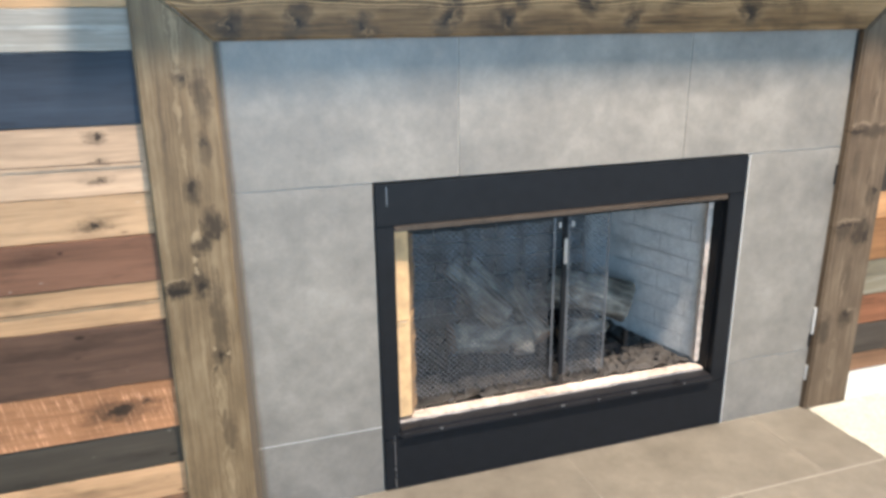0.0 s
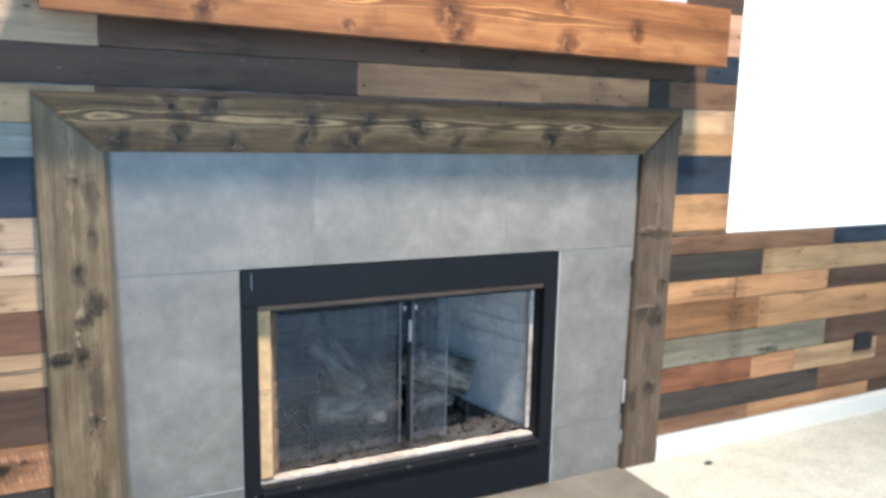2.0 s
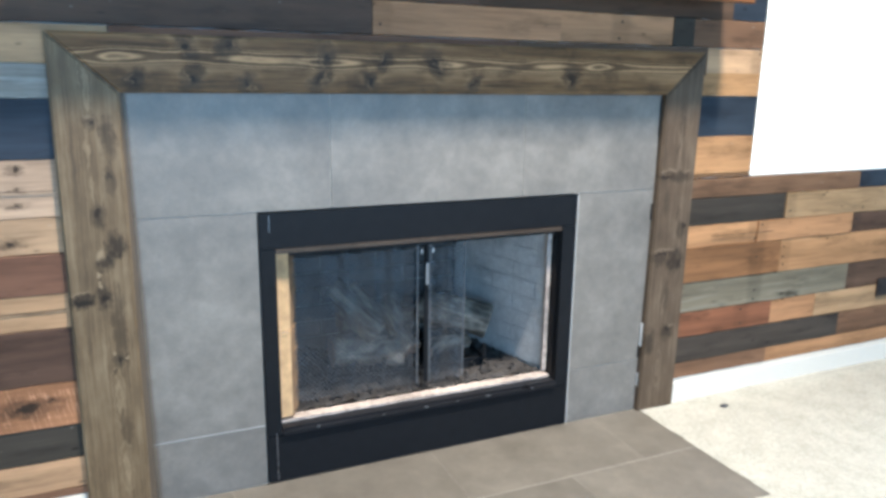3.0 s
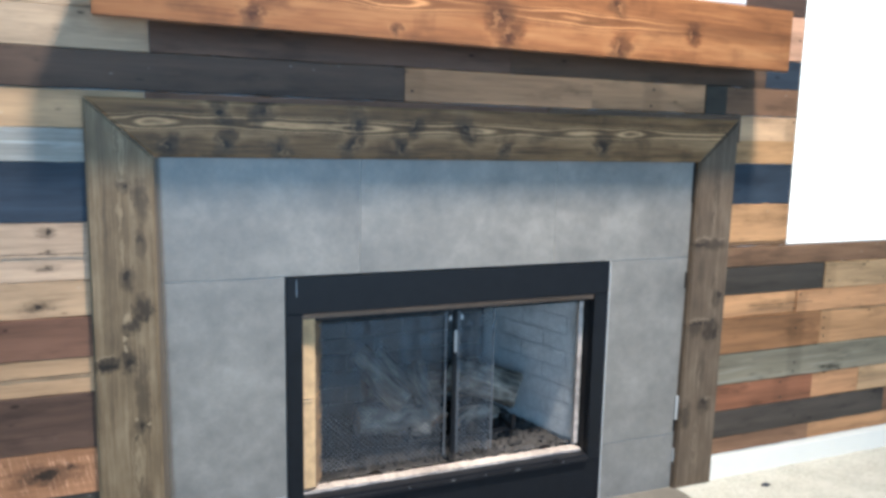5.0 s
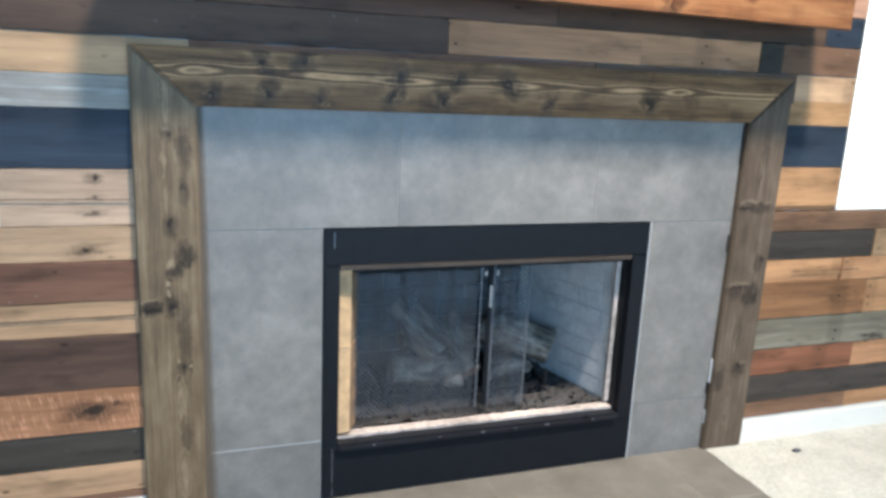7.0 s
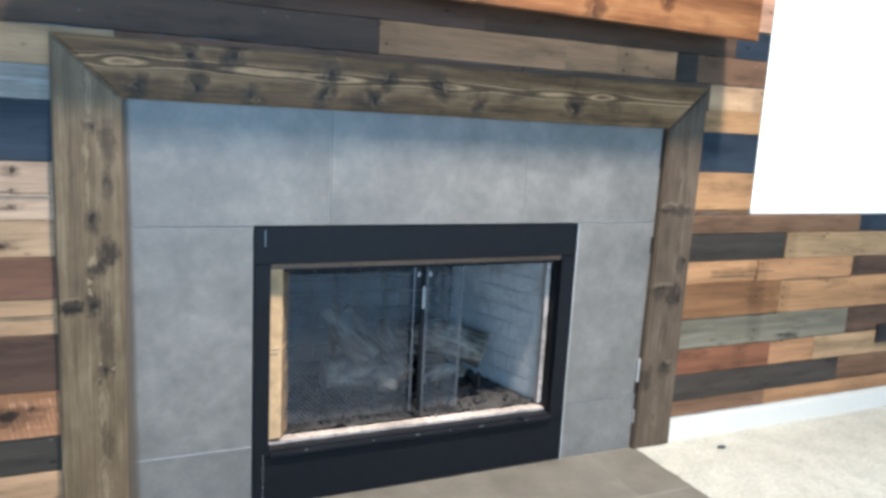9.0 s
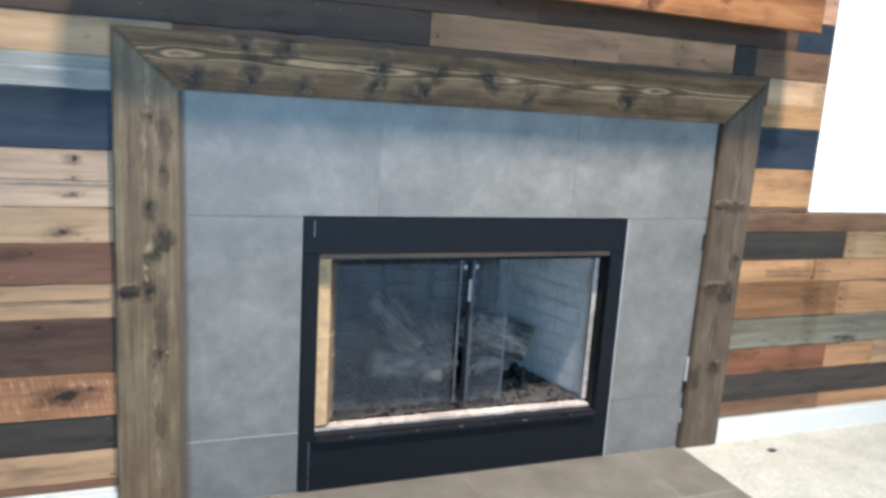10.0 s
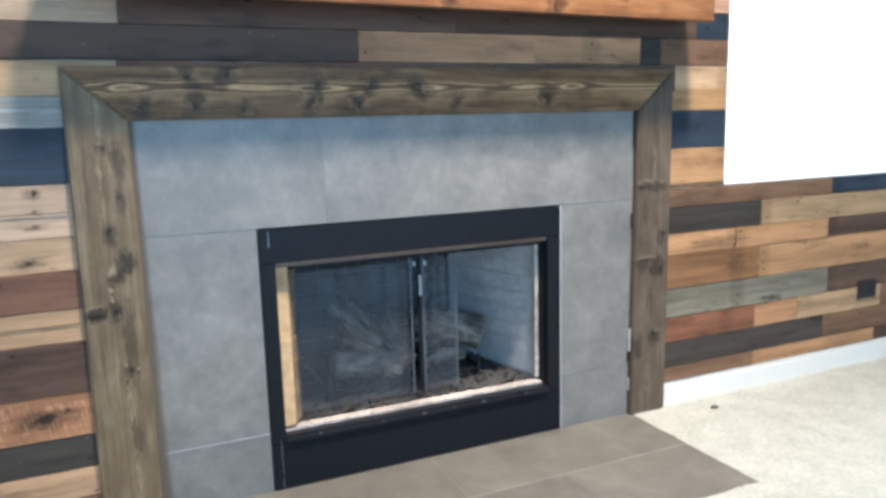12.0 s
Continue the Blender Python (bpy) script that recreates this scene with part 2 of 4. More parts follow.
WOODS = {
    "pale": plank_wood("pale_pallet_wood", (0.470, 0.325, 0.210), stain=0.35),
    "pale_knot": plank_wood("knotty_pale_pallet_wood", (0.47, 0.325, 0.21), stain=0.3, own=False, vary=0.0, knots=[(0.056, 0.050, 0.006), (0.056, -0.002, 0.0035), (0.055, -0.039, 0.0045)]),
    "tan_knot": plank_wood("knotty_tan_pallet_wood", (0.44, 0.275, 0.160), stain=0.3, own=False, vary=0.0, knots=[(0.235, -0.018, 0.0075)]),
    "tan": plank_wood("tan_pallet_wood", (0.430, 0.258, 0.138)),
    "olive": plank_wood("golden_olive_pallet_wood", (0.460, 0.265, 0.125)),
    "orange": plank_wood("honey_pallet_wood", (0.439, 0.238, 0.104), stain=0.5),
    "pink": plank_wood("pinkish_pallet_wood", (0.445, 0.262, 0.150), stain=0.3),
    "red": plank_wood("red_brown_pallet_wood", (0.168, 0.090, 0.050)),
    "rust": plank_wood("rust_pallet_wood", (0.265, 0.122, 0.060)),
    "russet": plank_wood("russet_pallet_wood", (0.225, 0.100, 0.046), stain=0.6, vary=0.1),
    "brown": plank_wood("dark_brown_pallet_wood", (0.102, 0.060, 0.038)),
    "plum": plank_wood("plum_brown_pallet_wood", (0.090, 0.056, 0.040)),
    "char": plank_wood("charcoal_pallet_wood", (0.052, 0.042, 0.032)),
    # dark board whose blue is window glare put into the colour
    "glare_blue": plank_wood("glare_tinted_black_pallet_wood", (0.032, 0.039, 0.051), rough=0.5),
    "moss": plank_wood("weathered_grey_green_pallet_wood", (0.190, 0.158, 0.108), stain=1.0, streak=(0.30, 0.27, 0.21)),
    "grey": plank_wood("whitewashed_grey_pallet_wood", (0.293, 0.268, 0.232), streak=(0.62, 0.60, 0.55)),
    "sawn": plank_wood("rough_sawn_red_pallet_wood", (0.329, 0.140, 0.073), saw=0.5, stain=0.5, own=False, vary=0.0, knots=[(0.276, 0.002, 0.016), (0.335, 0.012, 0.006)]),
}
trim_top_mat = wood("olive_stained_pine_head", (0.046, 0.024, 0.010), (0.200, 0.110, 0.044), (0.36, 0.212, 0.098), gain=1.2, spike=0.5, axis="x", bands=70, warp=1.6, contrast=1.2, own=False, vary=0.0, stain=0.55, rough=0.5, flame=(0.016, 0.0110, [(-0.82, 0.055, 1.8), (-0.50, 0.15, 1.6), (-0.30, 0.08, 1.2), (0.03, 0.06, 1.7), (0.37, 0.10, 1.4), (0.55, 0.05, 1.6)], None), knots=[(-0.66, 0.045, 0.011), (-0.56, 0.047, 0.012), (-0.31, 0.025, 0.013), (-0.15, 0.02, 0.010), (0.0, 0.02, 0.014), (-0.78, -0.042, 0.010), (0.45, -0.018, 0.013), (-0.33, -0.035, 0.012), (-0.19, -0.035, 0.010), (-0.65, -0.036, 0.013), (-0.515, -0.042, 0.011), (0.12, -0.04, 0.009)])

def stained_leg(name, dark, mid, light, smudges, hearts, flecks, flames=()):
    """Upright stained pine board: soft stain smudges, small knot hearts and pale flecks at (up, across, half height, half width, strength)."""
    g = Graph(name)
    g.bsdf.inputs["Specular IOR Level"].default_value = 0.25
    x, y, z = g.split(g.obj)
    n1 = g.noise(g.join(g.m("MULTIPLY", x, 34.0), g.m("MULTIPLY", z, 26.0), 1.0), 1.0, 4.0, 0.65)
    n2 = g.noise(g.join(g.m("MULTIPLY", x, 34.0), g.m("MULTIPLY", z, 26.0), 7.0), 1.0, 4.0, 0.65)
    wz = g.m("MULTIPLY_ADD", g.m("SUBTRACT", n1, 0.5), 0.050, z)
    wx = g.m("MULTIPLY_ADD", g.m("SUBTRACT", n2, 0.5), 0.030, x)
    gx = g.m("MULTIPLY_ADD", g.m("SUBTRACT", n2, 0.5), 0.010, x)
    fine = g.noise(g.join(g.m("MULTIPLY", gx, 260.0), g.m("MULTIPLY", z, 6.0), g.m("MULTIPLY", y, 200.0)), 1.0, 4.0, 0.6)
    broad = g.noise(g.join(g.m("MULTIPLY", gx, 55.0), g.m("MULTIPLY", z, 2.2), 3.0), 1.0, 4.0, 0.6)
    cloud = g.noise(g.join(g.m("MULTIPLY", x, 14.0), g.m("MULTIPLY", z, 7.0), 9.0), 1.0, 4.0, 0.6)
    f = g.m("ADD", g.m("ADD", g.m("MULTIPLY", fine, 0.38), g.m("MULTIPLY", broad, 0.45)), g.m("MULTIPLY", cloud, 0.40))
    col = g.ramp(g.m("MULTIPLY_ADD", g.m("SUBTRACT", f, 0.615), 1.5, 0.5), [(0.16, dark), (0.5, mid), (0.84, light)])

    patch = g.noise(g.join(g.m("MULTIPLY", x, 90.0), g.m("MULTIPLY", z, 45.0), 5.0), 1.0, 3.0, 0.6)

    def blobs(items, lo, hi, wobble):
        total = None
        for u, v, ru, rv, k in items:
            du, dv = g.m("DIVIDE", g.m("SUBTRACT", wz, u), ru), g.m("DIVIDE", g.m("SUBTRACT", wx, v), rv)
            d2 = g.m("ADD", g.m("MULTIPLY", du, du), g.m("MULTIPLY", dv, dv))
            d2 = g.m("ADD", d2, g.m("ADD", g.m("MULTIPLY", g.m("SUBTRACT", fine, 0.5), wobble), g.m("MULTIPLY", g.m("SUBTRACT", patch, 0.5), 2.6)))
            one = g.m("MULTIPLY", g.m("SUBTRACT", 1.0, g.step(d2, lo, hi)), k)
            total = one if total is None else g.m("MAXIMUM", total, one)
        return total
    for u, v, ru, rv, k in flames:
        du, dv = g.m("DIVIDE", g.m("SUBTRACT", wz, u), ru), g.m("DIVIDE", g.m("SUBTRACT", wx, v), rv)
        d2 = g.m("ADD", g.m("MULTIPLY", du, du), g.m("MULTIPLY", dv, dv))
        line = g.m("POWER", g.m("MULTIPLY_ADD", g.m("SINE", g.m("MULTIPLY", d2, 11.0)), 0.5, 0.5), 2.5)
        col = g.mix(g.m("MULTIPLY", g.m("MULTIPLY", line, g.m("SUBTRACT", 1.0, g.step(d2, 0.5, 1.3))), k), col, scaled(light, 1.25))
    col = g.mix(blobs(smudges, 0.0, 1.7, 1.1), col, scaled(dark, 0.62))
    col = g.mix(blobs(hearts, 0.3, 1.2, 1.6), col, scaled(dark, 0.36))
    col = g.mix(blobs(flecks, 0.2, 1.2, 1.6), col, scaled(light, 1.3))
    rough = g.m("MULTIPLY_ADD", g.m("SUBTRACT", fine, 0.5), 0.3, 0.5)
    return g.done(col, rough, g.m("ADD", g.m("MULTIPLY", fine, 0.5), g.m("MULTIPLY", broad, 0.3)), 0.35, 0.0012)


trim_left_mat = stained_leg("olive_stained_pine_leg", (0.052, 0.035, 0.020), (0.162, 0.111, 0.059), (0.290, 0.214, 0.126), [
    (0.392, 0.034, 0.050, 0.020, 0.62), (0.285, 0.030, 0.040, 0.014, 0.50), (0.205, -0.002, 0.035, 0.018, 0.70), (0.128, 0.034, 0.036, 0.024, 0.88),
    (0.085, 0.006, 0.016, 0.022, 0.85), (-0.004, -0.004, 0.034, 0.018, 0.80), (-0.006, -0.055, 0.020, 0.032, 0.90), (-0.09, 0.024, 0.11, 0.016, 0.60),
    (-0.17, 0.018, 0.024, 0.018, 0.75), (0.43, 0.0, 0.022, 0.018, 0.55), (-0.36, 0.02, 0.05, 0.014, 0.45)], [
    (0.428, 0.002, 0.010, 0.009, 0.75), (0.208, -0.004, 0.016, 0.007, 0.80), (-0.006, -0.005, 0.013, 0.009, 0.95), (-0.009, -0.058, 0.008, 0.024, 0.95),
    (0.100, 0.022, 0.012, 0.020, 0.55), (-0.172, 0.020, 0.007, 0.009, 0.95), (-0.205, 0.005, 0.016, 0.005, 0.6), (0.30, 0.027, 0.010, 0.007, 0.55)], [
    (0.105, -0.004, 0.016, 0.010, 0.55), (0.06, -0.012, 0.012, 0.005, 0.65), (0.030, -0.012, 0.010, 0.004, 0.65), (0.012, -0.055, 0.004, 0.026, 0.45),
    (-0.150, 0.008, 0.010, 0.004, 0.6), (-0.168, 0.030, 0.005, 0.006, 0.7), (0.36, -0.012, 0.05, 0.005, 0.30), (0.26, -0.010, 0.045, 0.004, 0.35), (0.445, -0.004, 0.006, 0.010, 0.4)],
    [(0.50, -0.004, 0.10, 0.016, 0.5), (-0.27, 0.008, 0.10, 0.016, 0.40), (-0.47, 0.012, 0.09, 0.018, 0.35)])
trim_right_mat = stained_leg("grey_brown_stained_pine_leg", (0.043, 0.030, 0.020), (0.112, 0.078, 0.049), (0.200, 0.149, 0.098), [
    (0.245, 0.015, 0.020, 0.060, 0.65), (-0.045, 0.035, 0.045, 0.034, 0.85), (-0.035, -0.03, 0.024, 0.030, 0.65), (0.06, 0.050, 0.034, 0.018, 0.60),
    (-0.31, 0.025, 0.030, 0.026, 0.75), (-0.34, -0.045, 0.055, 0.022, 0.70), (0.16, -0.02, 0.05, 0.012, 0.45), (0.42, 0.02, 0.07, 0.012, 0.50), (-0.17, 0.01, 0.06, 0.016, 0.45)], [
    (0.250, -0.035, 0.006, 0.030, 0.75), (-0.020, -0.020, 0.006, 0.045, 0.80), (0.075, 0.062, 0.012, 0.010, 0.80), (-0.295, 0.030, 0.012, 0.012, 0.85), (-0.06, 0.05, 0.02, 0.008, 0.6), (0.33, 0.01, 0.03, 0.003, 0.5), (0.12, 0.03, 0.04, 0.003, 0.55)], [
    (0.268, -0.02, 0.004, 0.040, 0.50), (0.262, 0.055, 0.005, 0.018, 0.45), (-0.004, -0.01, 0.004, 0.050, 0.50), (-0.285, 0.045, 0.005, 0.02, 0.5), (0.36, 0.02, 0.07, 0.003, 0.45), (-0.22, 0.0, 0.06, 0.003, 0.4), (0.15, 0.045, 0.06, 0.003, 0.35)],
    [(-0.44, 0.0, 0.08, 0.02, 0.3)])
mantel_mat = wood("orange_stained_pine", (0.095, 0.038, 0.013), (0.265, 0.118, 0.038), (0.40, 0.205, 0.075), gain=1.0, spike=0.35, axis="x", bands=45, warp=2.0, contrast=1.2, flame=(0.004, 0.012, [(-0.335, 0.085, 2.6), (-0.75, 0.10, 1.2), (0.20, 0.12, 1.1)], 0.45), own=False, vary=0.0, stain=0.35, rough=0.48, knots=[(-0.615, 0.030, 0.022), (-0.64, -0.062, 0.012), (-0.018, -0.005, 0.018), (0.010, -0.060, 0.014), (0.33, 0.055, 0.013), (0.35, -0.072, 0.016), (0.60, -0.005, 0.010), (0.03, 0.070, 0.012), (-0.30, -0.07, 0.006)], knot_colour=(0.05, 0.022, 0.010))


def tile_material(name, c, d, rough):
    g = Graph(name)
    p = g.join(*[g.m("ADD", a, g.m("MULTIPLY", g.rand, k)) for a, k in zip(g.split(g.obj), (31.0, 17.0, 23.0))])
    big, mid, fine = g.noise(p, 6.5, 4.0, 0.6), g.noise(p, 22.0, 5.0, 0.68), g.noise(p, 150.0, 3.0)
    f = g.m("ADD", g.m("ADD", g.m("MULTIPLY", big, 0.55), g.m("MULTIPLY", mid, 0.4)), g.m("MULTIPLY", fine, 0.12))
    col = g.ramp(f, [(0.30, d), (0.54, c), (0.74, scaled(c, 1.38))])
    col = g.hsv(col, 0.5, 1.0, g.m("MULTIPLY_ADD", g.m("SUBTRACT", g.rand, 0.5), 0.08, 1.0))
    ro = g.m("MULTIPLY_ADD", mid, 0.25, rough - 0.12)
    return g.done(col, ro, g.m("ADD", g.m("MULTIPLY", mid, 0.4), g.m("MULTIPLY", fine, 0.3)), 0.12, 0.001)


tile_mat = tile_material("grey_concrete_porcelain", (0.197, 0.180, 0.156), (0.120, 0.111, 0.098), 0.42)
hearth_mat = tile_material("taupe_concrete_porcelain", (0.150, 0.134, 0.108), (0.096, 0.085, 0.067), 0.52)


def speckled(name, c, rough=0.6, scale=60.0, amount=0.3, bump=0.2, dist=0.001, metal=0.0, smudge=0.0, spec=0.5):
    g = Graph(name)
    g.bsdf.inputs["Specular IOR Level"].default_value = spec
    p = g.join(*[g.m("ADD", a, g.m("MULTIPLY", g.rand, k)) for a, k in zip(g.split(g.obj), (13.0, 7.0, 19.0))])
    a, b = g.noise(p, scale, 4.0, 0.6), g.noise(p, scale * 0.12, 3.0)
    f = g.m("ADD", g.m("MULTIPLY", a, 0.5), g.m("MULTIPLY", b, 0.5))
    col = g.ramp(f, [(0.3, scaled(c, 1.0 - amount)), (0.5, c), (0.7, scaled(c, 1.0 + amount))])
    ro = g.m("MULTIPLY_ADD", g.m("SUBTRACT", b, 0.5), smudge, rough)
    return g.done(col, ro, a, bump, dist, metal)


black_metal = speckled("black_powder_coated_steel", (0.010, 0.011, 0.013), 0.40, 300.0, 0.2, 0.06, 0.0005, 0.0, 0.35, 0.13)
lip_metal = speckled("rubbed_black_steel", (0.014, 0.014, 0.016), 0.34, 140.0, 0.4, 0.15, 0.0008, 0.0, 0.35, 0.25)
bronze_metal = speckled("brown_bronze_strip", (0.085, 0.06, 0.042), 0.45, 90.0, 0.3, 0.1, 0.0005, 0.6, 0.3)
steel_mat = speckled("worn_steel", (0.45, 0.45, 0.46), 0.3, 120.0, 0.2, 0.1, 0.0005, 0.9, 0.2)
wire_mat = speckled("dark_screen_wire", (0.115, 0.118, 0.125), 0.45, 60.0, 0.4, 0.0, 0.0005, 0.5)


def firebrick_material():
    """Pale firebrick with drifts of soot that run on from brick to brick."""
    g = Graph("pale_grey_firebrick")
    place = g.nt.nodes.new("ShaderNodeNewGeometry").outputs["Position"]
    a, b, c = g.noise(g.obj, 70.0, 4.0, 0.6), g.noise(place, 7.0, 5.0, 0.6), g.noise(place, 26.0, 4.0, 0.6)
    col = g.ramp(g.m("ADD", g.m("MULTIPLY", a, 0.5), g.m("MULTIPLY", c, 0.5)), [(0.3, (0.40, 0.395, 0.385)), (0.5, (0.56, 0.55, 0.53)), (0.7, (0.68, 0.67, 0.65))])
    col = g.mix(g.m("MULTIPLY", g.step(g.m("ADD", g.m("MULTIPLY", b, 0.7), g.m("MULTIPLY", c, 0.3)), 0.50, 0.70), 0.5), col, (0.09, 0.087, 0.085))
    return g.done(col, 0.88, a, 0.4, 0.002)


fire_brick = firebrick_material()
soot_brick = speckled("sooty_firebrick", (0.070, 0.067, 0.064), 0.9, 50.0, 0.5, 0.4, 0.002)
mortar_mat = speckled("firebox_mortar", (0.55, 0.54, 0.52), 0.9, 120.0, 0.25, 0.3, 0.001)
edge_mat = speckled("cream_refractory_edge", (0.43, 0.365, 0.315), 0.85, 60.0, 0.6, 0.3, 0.002)
edge_tan = speckled("tan_refractory", (0.52, 0.34, 0.17), 0.85, 26.0, 0.45, 0.7, 0.004)
# shaded copy of the tan edge, darkness put into the colour
edge_shade = speckled("shaded_brown_refractory", (0.20, 0.125, 0.065), 0.9, 26.0, 0.6, 0.7, 0.004)
ember_mat = speckled("lava_rock_embers", (0.040, 0.036, 0.033), 0.95, 80.0, 0.7, 0.5, 0.002)
white_paint = speckled("white_semigloss_paint", (0.80, 0.745, 0.64), 0.4, 40.0, 0.03, 0.05, 0.0005)
wall_paint = speckled("pale_grey_wall_paint", (0.55, 0.57, 0.59), 0.7, 90.0, 0.03, 0.12, 0.001)
grout_mat = speckled("pale_grey_grout", (0.34, 0.32, 0.28), 0.85, 150.0, 0.2, 0.2, 0.001)
# rusty nail colour, also used as painted dark in splits and gaps
nail_gap_mat = speckled("rusty_nail_and_gap_dark", (0.018, 0.014, 0.012), 0.6, 200.0, 0.3, 0.1, 0.0005, 0.3)
gap_mat = speckled("white_drywall_edge", (0.60, 0.59, 0.56), 0.8, 60.0, 0.08, 0.2, 0.001)
lint_mat = speckled("dark_plastic", (0.06, 0.062, 0.07), 0.5, 80.0, 0.3, 0.1, 0.0005)
plate_mat = speckled("dark_brown_plastic", (0.022, 0.017, 0.016), 0.4, 90.0, 0.1, 0.05, 0.0005)
rail_mat = speckled("grey_blue_aluminium", (0.50, 0.58, 0.64), 0.5, 60.0, 0.08, 0.05, 0.0005)
ceramic = speckled("chalk_white_finish", (0.80, 0.78, 0.73), 0.55, 50.0, 0.06, 0.2, 0.001)
metal_white = speckled("white_enamel", (0.8, 0.8, 0.8), 0.4, 50.0, 0.03, 0.05, 0.0005)


def bark_material():
    g = Graph("ceramic_log_bark")
    x, y, z = g.split(g.obj)
    p = g.join(g.m("MULTIPLY_ADD", g.rand, 9.0, g.m("MULTIPLY", x, 13.0)), g.m("MULTIPLY", y, 38.0), g.m("MULTIPLY", z, 38.0))
    a, b = g.noise(p, 1.0, 4.0, 0.6), g.noise(g.obj, 14.0, 3.0)
    col = g.ramp(g.m("ADD", g.m("MULTIPLY", a, 0.65), g.m("MULTIPLY", b, 0.35)), [(0.38, (0.024, 0.020, 0.016)), (0.5, (0.130, 0.110, 0.086)), (0.64, (0.34, 0.30, 0.245))])
    return g.done(col, 0.9, a, 0.8, 0.006)


def carpet_material():
    g = Graph("beige_cut_pile_carpet")
    a, b, c = g.noise(g.obj, 420.0, 3.0, 0.7), g.noise(g.obj, 9.0, 4.0, 0.6), g.noise(g.obj, 75.0, 3.0)
    f = g.m("ADD", g.m("ADD", g.m("MULTIPLY", a, 0.5), g.m("MULTIPLY", b, 0.3)), g.m("MULTIPLY", c, 0.35))
    col = g.ramp(f, [(0.36, (0.27, 0.255, 0.205)), (0.57, (0.44, 0.42, 0.35)), (0.78, (0.60, 0.58, 0.50))])
    return g.done(col, 0.95, g.m("ADD", a, g.m("MULTIPLY", c, 0.4)), 0.35, 0.003)


def leg_shade_material():
    """Brown shade of the left leg painted thinly on a tile, fading away from the board."""
    g = Graph("painted_brown_leg_shade")
    x, y, z = g.split(g.obj)
    n = g.noise(g.join(g.m("MULTIPLY", x, 60.0), 0.0, g.m("MULTIPLY", z, 18.0)), 1.0, 4.0, 0.65)
    width = g.m("MULTIPLY_ADD", z, -0.013, 0.036)
    reach = g.m("DIVIDE", g.m("ADD", x, g.m("MULTIPLY", g.m("SUBTRACT", n, 0.5), 0.007)), width)
    g.put(g.bsdf.inputs["Alpha"], g.m("MULTIPLY", g.m("SUBTRACT", 1.0, g.step(reach, 0.30, 1.0)), 0.72))
    return g.done((0.145, 0.104, 0.064), 0.6)


leg_shade_mat = leg_shade_material()
bark_mat, carpet_mat = bark_material(), carpet_material()
log_end_mat = speckled("charred_log_end", (0.20, 0.13, 0.085), 0.9, 40.0, 0.6, 0.5, 0.003)


def glass_material():
    g = Graph("window_glass")
    g.bsdf.inputs["Transmission Weight"].default_value = 1.0
    g.bsdf.inputs["IOR"].default_value = 1.01
    return g.done((1, 1, 1), 0.0)


glass_mat = glass_material()


# ---- mesh helpers ----
def add_box(bm, x0, x1, y0, y1, z0, z1, bevel=0.0):
    made = bmesh.ops.create_cube(bm, size=1.0, matrix=Matrix.LocRotScale(((x0 + x1) / 2, (y0 + y1) / 2, (z0 + z1) / 2), None, (x1 - x0, y1 - y0, z1 - z0)))
    if bevel:
        edges = list({e for v in made["verts"] for e in v.link_edges})
        bmesh.ops.bevel(bm, geom=edges, offset=bevel, segments=2, affect="EDGES", clamp_overlap=True)


def box(x0, x1, y0, y1, z0, z1, bevel=0.0):
    bm = bmesh.new()
    add_box(bm, x0, x1, y0, y1, z0, z1, bevel)
    return bm


def link_mesh(name, bm, material, smooth=False):
    me = bpy.data.meshes.new(name)
    bm.to_mesh(me)
    bm.free()
    me.materials.append(material)
    if smooth:
        for p in me.polygons:
            p.use_smooth = True
    return new(name, me)


def part(name, bm, material, parent, label="", smooth=False):
    ob = link_mesh(name, bm, material, smooth)
    ob.parent = parent
    return tagged(ob, label)


def root(name, place=(0, 0, 0), **tags):
    ob = new(name)
    ob.empty_display_size = 0.05
    ob.location = place
    return tagged(ob, **tags)


def centred(name, x0, x1, y0, y1, z0, z1, material, parent, bevel=0.0, label=""):
    """A box whose own origin is its middle, so that grain starts there."""
    c = Vector(((x0 + x1) / 2, (y0 + y1) / 2, (z0 + z1) / 2))
    hx, hy, hz = (x1 - x0) / 2, (y1 - y0) / 2, (z1 - z0) / 2
    ob = part(name, box(-hx, hx, -hy, hy, -hz, hz, bevel), material, parent, label)
    ob.location = c
    return ob


def lathe(profile, n=40):
    bm = bmesh.new()
    rings = [[bm.verts.new((r * math.cos(2 * math.pi * i / n), r * math.sin(2 * math.pi * i / n), z)) for i in range(n)] for r, z in profile]
    for a, b in zip(rings, rings[1:]):
        for i in range(n):
            bm.faces.new((a[i], a[(i + 1) % n], b[(i + 1) % n], b[i]))
    bm.faces.new(rings[0][::-1])
    bm.faces.new(rings[-1])
    return bm


# ---- room shell ----
CEIL, BACK, WEST, EAST = 5.2, -5.6, -2.6, 4.4
bm = bmesh.new()
Y0, Y1 = 0.014, 0.20
FX0, FX1, FZ1 = 0.30, 1.335, 0.815
for a, b, lo, hi in [
    (WEST, WIN_L[0], 0, CEIL), (WIN_L[0], WIN_L[1], 0, WIN_LZ), (WIN_L[0], WIN_L[1], WIN_Z[1], CEIL),
    (WIN_L[1], FX0, 0, CEIL), (FX0, FX1, FZ1, CEIL), (FX1, WIN_R[0], 0, CEIL),
    (WIN_R[0], WIN_R[1], 0, WIN_Z[0]), (WIN_R[0], WIN_R[1], WIN_Z[1], CEIL), (WIN_R[1], EAST, 0, CEIL)]:
    add_box(bm, a, b, Y0, Y1, lo, hi)
